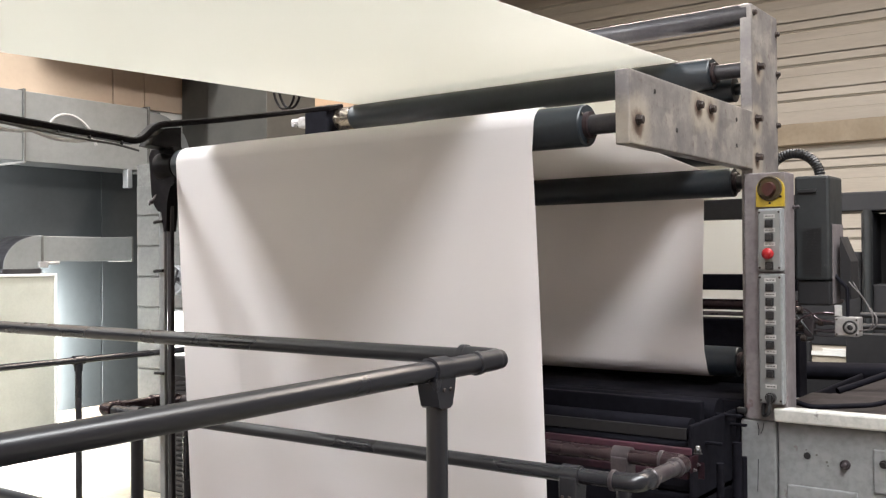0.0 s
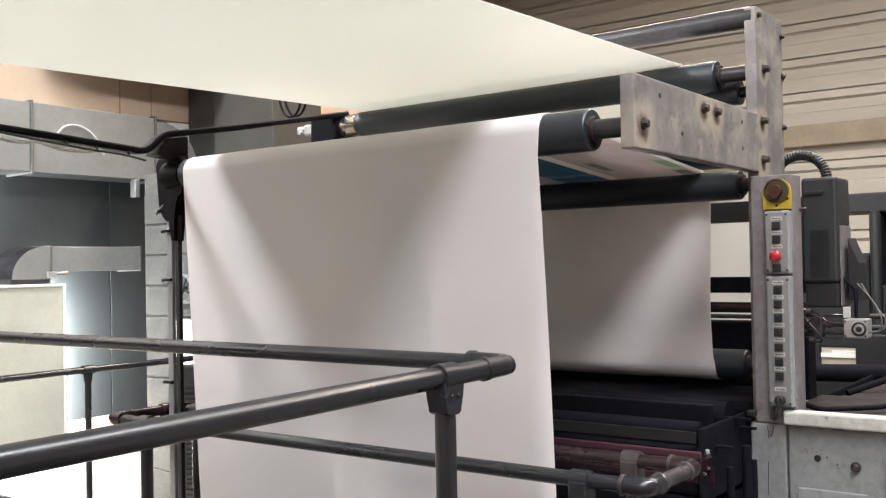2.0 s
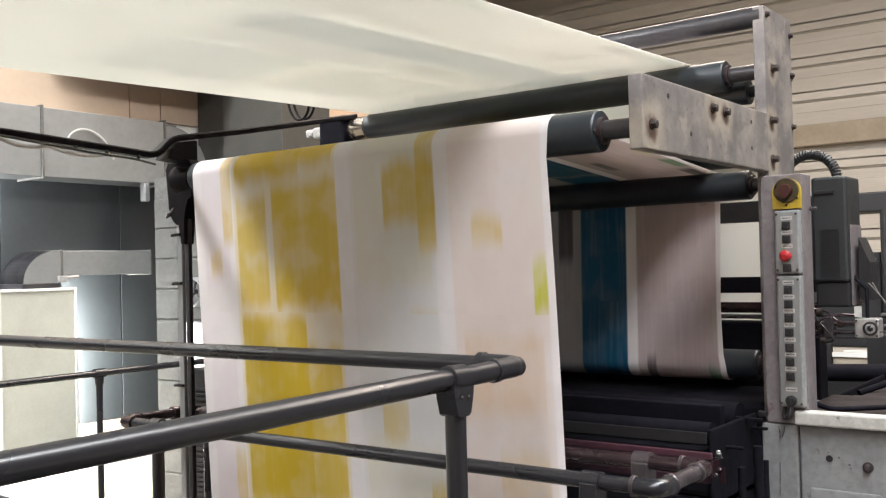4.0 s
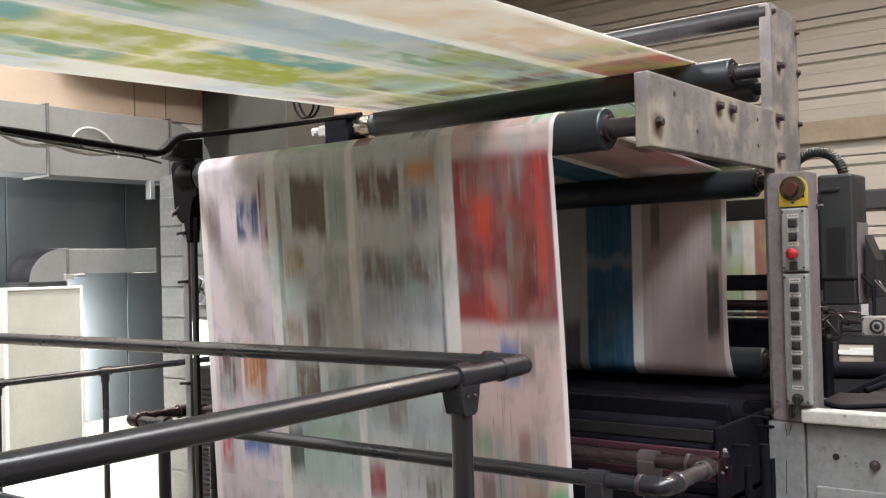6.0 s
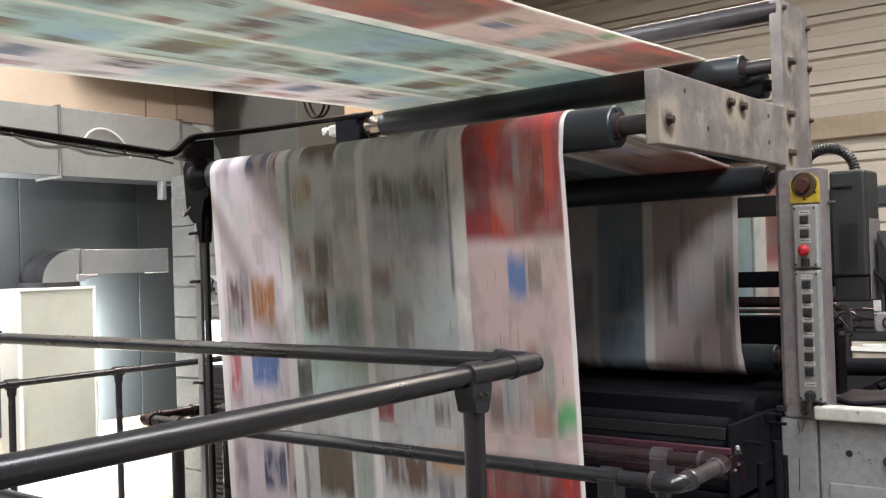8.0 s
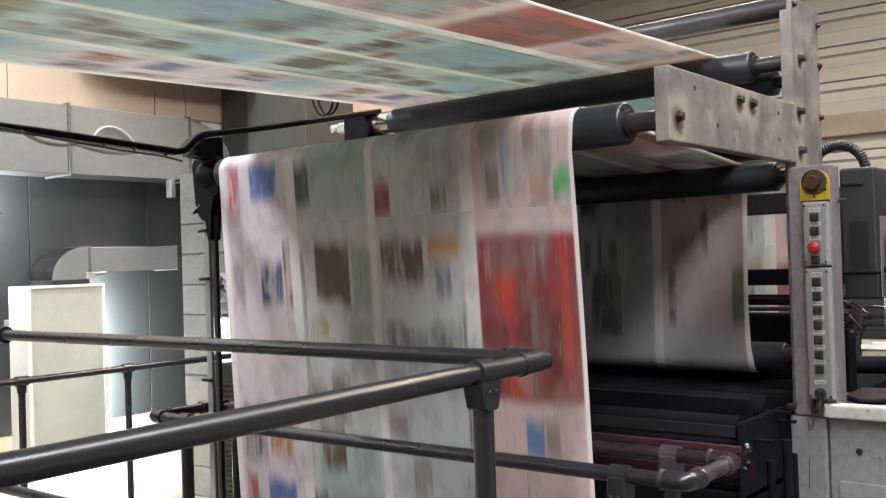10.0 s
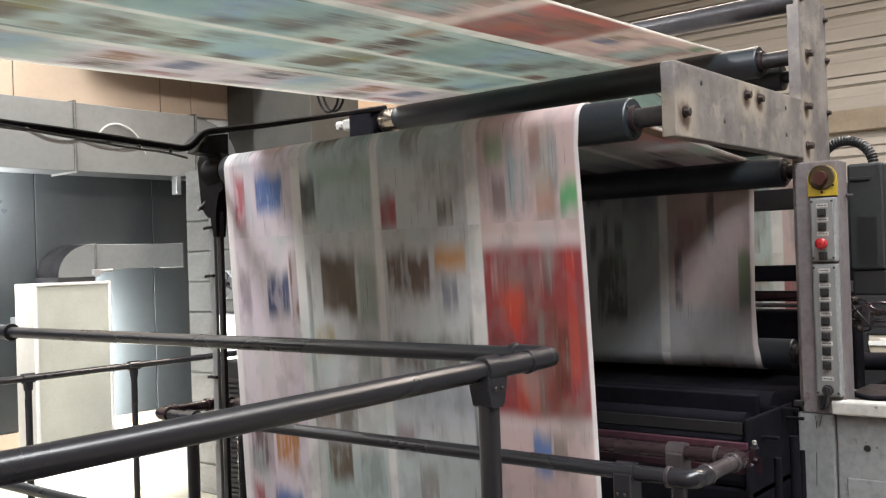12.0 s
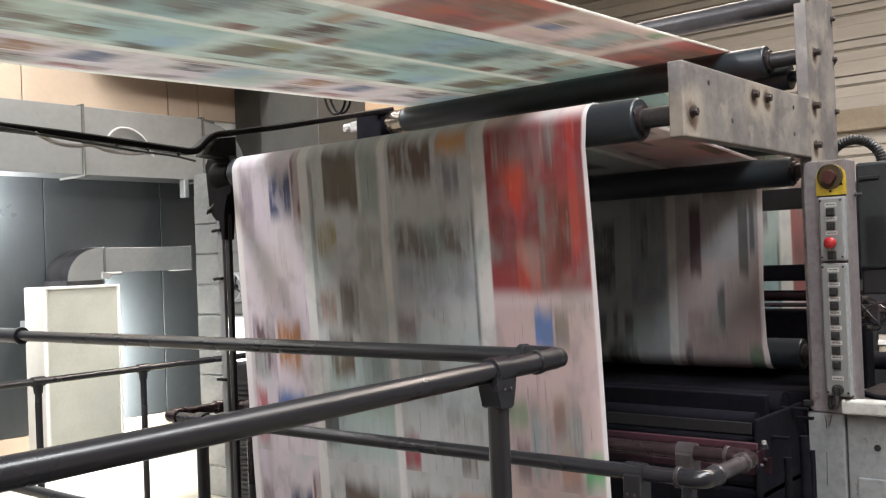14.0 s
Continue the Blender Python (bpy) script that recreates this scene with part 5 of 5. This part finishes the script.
    box(bm, -0.034, -0.012, -0.012, -0.008, 0.034, 0.068, 0.001)
    part("tag", bm, LABEL_WHITE, s, "small white tag")
    for k, pts in enumerate((((-0.16, -0.01, 0.04), (-0.12, -0.03, 0.0), (-0.09, -0.02, -0.04), (-0.13, 0.0, -0.05)), ((-0.17, -0.02, -0.03), (-0.13, -0.04, 0.03), (-0.07, -0.03, 0.045), (-0.03, 0.0, 0.04)), ((-0.165, 0.0, 0.06), (-0.11, -0.02, 0.05), (-0.08, -0.03, 0.02), (-0.04, -0.02, 0.015)))):
        bm = mesh()
        sweep(bm, pts, 0.003, 8, 0.03, 4)
        part("air_hose", bm, BROWN_TUBE if k else BLACK_PLASTIC, s)
    bm = mesh()
    sweep(bm, ((-0.005, 0.03, 0.02), (-0.005, 0.03, 0.12), (-0.05, 0.06, 0.16)), 0.006, 8)
    part("bracket", bm, PRESS_DARK, s)


# ---- the far side ----
def ducts():
    d = thing("wall_duct", "large galvanised rectangular duct along the wall", "duct", (-6.0, 3.6, 2.249))
    for a, b in ((-6.0, -3.0), (-2.99, -1.60), (-1.585, -0.162), (-0.146, 0.795)):
        bm = mesh()
        box(bm, -0.145, 0.15, a, b, 0.0, 0.452, 0.004)
        part("duct_section", bm, GALV, d)
    for y in (-2.995, -1.592, -0.154, 0.803):
        bm = mesh()
        box(bm, -0.15, 0.163, y - 0.008, y + 0.008, -0.014, 0.466, 0.003)
        part("flange", bm, FLANGE_GREY, d)
    bm = mesh()
    n = 10
    pts = [(0.811, 0.43), (0.811, 0.02), (0.90, 0.02)] + [(0.86 + 0.33 * math.sin(radians(90 * k / n)), 0.10 + 0.33 * math.cos(radians(90 * k / n))) for k in range(n, -1, -1)]
    lo = [bm.verts.new((-0.14, y, z)) for y, z in pts]
    hi = [bm.verts.new((0.145, y, z)) for y, z in pts]
    bm.faces.new(lo), bm.faces.new(list(reversed(hi)))
    for i in range(len(pts)):
        k = (i + 1) % len(pts)
        bm.faces.new((lo[i], lo[k], hi[k], hi[i]))
    part("end_elbow", bm, GALV, d)
    bm = mesh()
    box(bm, 0.10, 0.16, 0.62, 0.66, -0.13, 0.0, 0.004)
    part("hanger", bm, GALV, d)
    bm = mesh()
    box(bm, -0.165, -0.145, -6.0, 0.8, 0.1, 0.16, 0.003)
    part("wall_rail", bm, GALV, d)
    # unseen box added above the cream panels to cast their shade
    u = thing("panel_shade_box", "unseen box above the cream panels that shades them", "duct", (X_WALL + 0.13, 4.6, 3.07))
    for a, b in ((-0.95, -0.12), (-0.112, 0.95)):
        bm = mesh()
        box(bm, -0.105, 0.46, a, b, 0.0, 0.40, 0.004)
        part("duct_section", bm, GALV, u)
    bm = mesh()
    pts = [(0.17, 0.0 + 0.185 * (1 - math.cos(radians(a))), 0.20 + 0.19 * math.sin(radians(a)) - 0.0007 * a) for a in range(0, 163, 9)]
    sweep(bm, pts, 0.0085, 10)
    c = part("cable_loop", bm, LABEL_WHITE)
    c.location = (-6.0, 3.6, 2.249)
    tagged(c, "loop of white cable hanging by the duct", "cable")
    # lower branch with its bend
    l = thing("branch_duct", "galvanised branch duct with a bend into the filter cabinet", "duct", (-5.98, 3.565, 1.603))
    bm = mesh()
    box(bm, -0.13, 0.14, 0.009, 0.70, 0.0, 0.165, 0.004)
    part("duct_section", bm, GALV, l)
    for y in (0.0, 0.69):
        bm = mesh()
        box(bm, -0.134, 0.145, y - 0.007, y + 0.007, -0.006, 0.171, 0.002)
        part("flange", bm, FLANGE_GREY, l)
    bm = mesh()
    n = 12
    pts = [(-0.009, 0.165)] + [(-0.03 - 0.235 * math.sin(radians(90 * k / n)), -0.045 + 0.21 * math.cos(radians(90 * k / n))) for k in range(n + 1)] + [(-0.02, -0.045), (-0.009, -0.02)]
    lo = [bm.verts.new((-0.13, y, z)) for y, z in pts]
    hi = [bm.verts.new((0.14, y, z)) for y, z in pts]
    bm.faces.new(lo), bm.faces.new(list(reversed(hi)))
    for i in range(len(pts)):
        k = (i + 1) % len(pts)
        bm.faces.new((lo[i], lo[k], hi[k], hi[i]))
    part("bend", bm, GALV, l)
    # dark sheet standing in for the shade on the bend's outer side
    bm = mesh()
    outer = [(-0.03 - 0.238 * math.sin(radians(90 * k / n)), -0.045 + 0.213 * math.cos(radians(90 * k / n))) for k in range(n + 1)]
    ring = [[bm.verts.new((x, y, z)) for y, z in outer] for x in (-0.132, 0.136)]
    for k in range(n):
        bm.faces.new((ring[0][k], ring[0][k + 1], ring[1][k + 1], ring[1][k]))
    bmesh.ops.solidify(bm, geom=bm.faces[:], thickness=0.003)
    part("bend_shade_sheet", bm, DARK_STEEL, l, "dark sheet painting the bend's shaded outer side")
    bm = mesh()
    box(bm, 0.14, 0.165, -0.035, 0.03, -0.04, 0.0, 0.004)
    sweep(bm, ((0.155, 0.01, -0.012), (0.155, 0.11, -0.008)), 0.011, 10)
    part("clip", bm, ALU, l, "bright duct clip")
    bm = mesh()
    box(bm, -0.14, 0.15, -0.28, -0.01, -0.078, -0.046, 0.004)
    part("collar", bm, DARK_STEEL, l)


def filter_box():
    """The pale filter cabinet hung on the wall under the branch duct."""
    f = thing("filter_cabinet", "pale wall-hung filter cabinet with a ribbed mesh door", "filter cabinet", (-5.75, 3.35, 0.45))
    bm = mesh()
    box(bm, -0.25, -0.022, -0.265, 0.265, 0.0, 1.075, 0.006)
    part("body", bm, CABINET_CREAM, f)
    for a in ((-0.265, -0.247, 0.0, 1.075), (0.247, 0.265, 0.0, 1.075), (-0.2465, 0.2465, 1.057, 1.075), (-0.2465, 0.2465, 0.0, 0.018)):
        bm = mesh()
        box(bm, -0.021, 0.0, *a, 0.003)
        part("door_frame", bm, WALL_WHITE, f, "white door frame")
    bm = mesh()
    box(bm, -0.021, -0.014, -0.2465, 0.2465, 0.018, 1.057)
    for k in range(114):
        z = 0.022 + 0.009 * k
        box(bm, -0.014, -0.011, -0.2465, 0.2465, z, z + 0.005)
    part("mesh_panel", bm, MESH_GREY, f, "ribbed grey filter mesh")
    for y in (-0.2, 0.2):
        bm = mesh()
        box(bm, -0.42, -0.25, y - 0.02, y + 0.02, 0.80, 0.86, 0.003)
        part("wall_bracket", bm, GALV, f)


def back_rail():
    b = thing("far_guard_rail", "thin dark tubular guard rail by the far wall", "railing", (-4.92, 3.2, 0))

    def add(name, bm):
        bmesh.ops.translate(bm, verts=bm.verts, vec=(4.92, -3.2, 0))
        return part(name, bm, RAIL_PAINT, b)

    for z in (1.043, 0.55):
        bm = mesh()
        sweep(bm, ((-4.92, -0.5, z), (-4.92, 4.2, z)), 0.019, 14)
        add("rail", bm)
    for y in (0.6, 1.55, 2.59, 3.223, 4.15):
        bm = mesh()
        sweep(bm, ((-4.92, y, 0), (-4.92, y, 1.02)), 0.018, 14)
        add("post", bm)
        bm = mesh()
        lathe(bm, (-4.92, y - 0.035, 1.043), (0, 1, 0), ((0, 0.02), (0.002, 0.027), (0.068, 0.027), (0.07, 0.02)), 16)
        lathe(bm, (-4.92, y, 0.98), (0, 0, 1), ((0, 0.023), (0.045, 0.026)), 16)
        add("tee_fitting", bm)


def vent_column():
    """Square ducts in the far corner."""
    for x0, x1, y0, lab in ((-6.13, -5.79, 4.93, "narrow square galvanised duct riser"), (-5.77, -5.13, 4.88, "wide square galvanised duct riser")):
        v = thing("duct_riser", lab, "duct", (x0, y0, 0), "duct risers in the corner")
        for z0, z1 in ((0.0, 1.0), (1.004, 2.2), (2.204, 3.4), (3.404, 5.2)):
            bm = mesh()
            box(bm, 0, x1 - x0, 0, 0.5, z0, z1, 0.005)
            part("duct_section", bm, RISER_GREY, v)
    bm = mesh()
    box(bm, -8.6, -6.6, 7.6, 7.8, 0, 6.0)
    tagged(part("wall_partition", bm, WALL_TAN), "cream partition wall behind the duct risers", "wall", kind="structure")


def ribbed_cabinet():
    c = thing("ribbed_cabinet", "black cabinet with horizontal ribs behind the web", "machine cabinet", (-3.5, 3.15, 0))
    bm = mesh()
    box(bm, -0.33, 0.3, -0.13, 0.15, 0, 1.14, 0.01)
    part("body", bm, BLACK_PLASTIC, c)
    for k in range(40):
        bm = mesh()
        box(bm, -0.31, 0.28, -0.142, -0.131, 0.1 + 0.024 * k, 0.113 + 0.024 * k)
        part("rib", bm, DARK_STEEL, c)


def wall_lights():
    n = Net("lit_tube")
    n.set(color=(0.9, 0.9, 0.86), rough=0.4)
    n.bsdf.inputs["Emission Color"].default_value = (1.0, 1.0, 0.95, 1)
    n.bsdf.inputs["Emission Strength"].default_value = 2.2
    for z0, z1 in ((1.12, 1.26), (0.965, 1.06)):
        t = thing("tube_light", "short lit white tube light on the block wall", "wall light", (-5.2, 4.25, z0), "tube lights on the block wall")
        bm = mesh()
        box(bm, -0.24, 0.3, -0.06, -0.005, 0, z1 - z0, 0.01)
        part("diffuser", bm, n.mat, t)
        bm = mesh()
        box(bm, -0.26, 0.32, -0.004, 0.008, -0.01, z1 - z0 + 0.01, 0.002)
        part("backplate", bm, GREY_PAINT, t)


def far_press():
    """The next press unit, dark, seen past the post."""
    p = thing("second_press_unit", "dark frame of the next press unit beyond", "printing press", (-0.6, 5.4, 0))

    def add(name, bm, mat=PRESS_DARK, label=""):
        bmesh.ops.translate(bm, verts=bm.verts, vec=(0.6, -5.4, 0))
        return part(name, bm, mat, p, label)

    for name, b, m in (
        ("top_beam", (-3.6, 1.2, 5.5, 5.8, 1.835, 1.94), DIM_STEEL),
        ("housing", (-1.262, 1.2, 5.75, 6.3, 0.0, 1.83), DIM_STEEL),
        ("column", (-1.264, -1.205, 5.5, 5.7, 0.3, 1.83), DIM_STEEL),
        ("column", (-1.12, -1.07, 5.5, 5.7, 0.3, 1.83), MOTOR_GREY),
        ("cross_panel", (-3.6, -1.265, 5.5, 5.56, 1.112, 1.62), DIM_STEEL),
        ("side_plate", (-3.6, -1.479, 5.31, 5.35, 1.0, 1.15), DIM_STEEL),
        ("side_plate", (-1.302, 1.2, 5.31, 5.35, 1.0, 1.2), DIM_STEEL),
        ("cross_panel", (-1.2, 1.2, 5.45, 5.6, 1.15, 1.45), DIM_STEEL),
        ("base", (-3.6, 1.2, 5.3, 5.36, 0.0, 1.029), DIM_STEEL),
        ("base", (-3.6, 1.2, 5.37, 6.2, 0.0, 0.80), DIM_STEEL),
        ("deck", (-0.93, 1.2, 3.62, 5.0, 1.05, 1.10), DECK_BROWN),
    ):
        bm = mesh()
        box(bm, *b, 0.008)
        add(name, bm, m)
    for z in (1.584, 1.562):
        bm = mesh()
        box(bm, -1.312, -1.278, 5.46, 5.47, z - 0.008, z + 0.006, 0.001)
        add("name_strip", bm, LABEL_WHITE, "small white strip on the column")
    bm = mesh()
    sweep(bm, ((-1.218, 5.44, 0.4), (-1.218, 5.44, 1.84)), 0.022, 14)
    add("conduit", bm, MOTOR_GREY, "grey conduit")
    for y, z in ((5.2, 1.30), (5.1, 1.25)):
        bm = mesh()
        sweep(bm, ((-1.2, y, z), (1.2, y, z + 0.01)), 0.014, 12)
        add("guide_bar", bm, DIM_STEEL, "stained guide bar")
    bm = mesh()
    sweep(bm, ((-3.4, 4.6, 1.0), (1.2, 4.6, 1.16)), 0.04, 20)
    add("roller", bm, PRESS_DARK)
    bm = mesh()
    sweep(bm, ((-0.95, 3.75, 1.10), (-0.80, 3.9, 1.16), (-0.62, 4.3, 1.22)), 0.012, 14)
    add("linkage", bm, PRESS_DARK)
    bm = mesh()
    box(bm, -0.92, 0.0, 4.75, 4.79, 1.17, 1.19, 0.004)
    add("ink_tray", bm, PRESS_RED, "red-stained tray edge")
    s = thing("paper_strip", "short strip of white paper in the next unit", "paper", (-1.39, 5.33, 1.03))
    bm = mesh()
    box(bm, -0.088, 0.087, 0.0, 0.012, 0.0, 0.044, 0.003)
    part("tray_lip", bm, GIRT, s, "dull tan lip under the paper")
    bm = mesh()
    box(bm, -0.088, 0.087, -0.012, -0.006, 0.044, 0.068, 0.002)
    box(bm, -0.03, 0.087, -0.0125, -0.0065, 0.0675, 0.082, 0.002)
    part("sheet", bm, WALL_WHITE, s)


def wall_fan():
    f = thing("wall_fan", "small round grey wall fan", "fan", (-5.31, 4.20, 1.47))
    bm = mesh()
    lathe(bm, (0, 0.05, 0), (0, -1, 0), ((0, 0.1), (0.05, 0.1), (0.06, 0.092), (0.05, 0.08), (0.02, 0.078)), 32)
    part("ring", bm, GREY_PAINT, f)
    bm = mesh()
    lathe(bm, (0, 0.045, 0), (0, -1, 0), ((0, 0.02), (0.05, 0.02), (0.055, 0.012)), 18)
    for k in range(4):
        a = math.pi * k / 2 + 0.4
        box(bm, -0.006, 0.006, 0.0, 0.01, 0.015, 0.078, 0.0, Matrix.Rotation(a, 4, "Y"))
    part("hub", bm, DARK_STEEL, f)


def courses(wall):
    """The blocks of the end wall, one by one."""
    bm = mesh()
    box(bm, 0, 0.392, -0.006, 0.02, 0, 0.203, 0.006)
    me = bpy.data.meshes.new("block")
    bm.to_mesh(me)
    bm.free()
    me.materials.append(BLOCK)
    for row in range(10):
        for k in range(4):
            x = -5.79 + 0.4 * k
            ob = new("block", me)
            ob.parent = wall
            ob.location = (x, 4.262, 0.005 + 0.213 * row)


hall()
WALL_B = block_wall()
far_siding()
walkway()
press_body()
side_cabinet()
SIDE = side_frame()
left_stand()
for lab, yzr, x0, x1, a, b in (
    ("black rubber roller where the web turns down", R1, -2.69, -1.134, -2.78, -1.01),
    ("black upper roller carrying the overhead web", R2, -2.66, -1.137, -2.80, -1.01),
    ("black rear roller under the returning web", R3, -2.75, -1.138, -2.86, -1.01),
    ("black low roller leading the web into the press", R4, -2.75, -1.16, -2.86, -1.03),
    ("black roller turning the overhead web upwards", (-2.8, 2.19, 0.05), -2.75, -1.16, -2.86, -1.03),
    ("black rear top roller behind the press frame", R5, -2.75, -1.25, -2.86, -1.215),
):
    ROLLERS.append(roller(lab, yzr, x0, x1, a, b))
paper()
for hx in (-2.86, -1.05):
    hanger = thing("roller_hanger", "dark steel hanger rod carrying a roller end", "hanger", (hx, -2.8, 2.19), "hangers of the overhead roller")
    hb = mesh()
    box(hb, -0.015, 0.015, -0.02, 0.02, -0.04, TOP - 2.19, 0.003)
    part("rod", hb, DARK_STEEL, hanger)
    hb = mesh()
    box(hb, -0.02, 0.02, -0.045, 0.045, -0.05, 0.05, 0.006)
    part("bearing_block", hb, BLACK_PLASTIC, hanger)
button_panel()
drive_box()
tube_rails()
web_guard()
ducts()
filter_box()
back_rail()
vent_column()
far_press()
wall_fan()
ribbed_cabinet()
wall_lights()
courses(WALL_B)


def motions():
    # the slide of the print register: metres of web over GEAR
    runs = ((0.0, -3.495), (0.5, -2.895), (1.0, -2.22), (1.5, -1.47), (2.0, -0.645), (2.5, 0.255), (3.0, 1.23), (5.5, 7.625), (6.0, 9.178), (6.5, 10.771), (7.0, 12.355),
            (7.5, 14.004), (8.0, 15.638), (10.5, 24.255), (11.0, 26.051), (11.5, 27.866), (12.0, 29.711), (12.5, 31.593), (13.0, 33.453), (13.5, 35.38), (14.0, 37.322))
    walk(REGISTER, [(t, pose(0, 0, m / GEAR)) for t, m in runs])
    for ob in ROLLERS:
        at = ob.location.copy()
        sign = -1 if ob is not ROLLERS[3] else 1
        walk(ob, [(0.1 * k, pose(at.x, at.y, at.z, sign * 71.0 * k)) for k in range(141)])


motions()
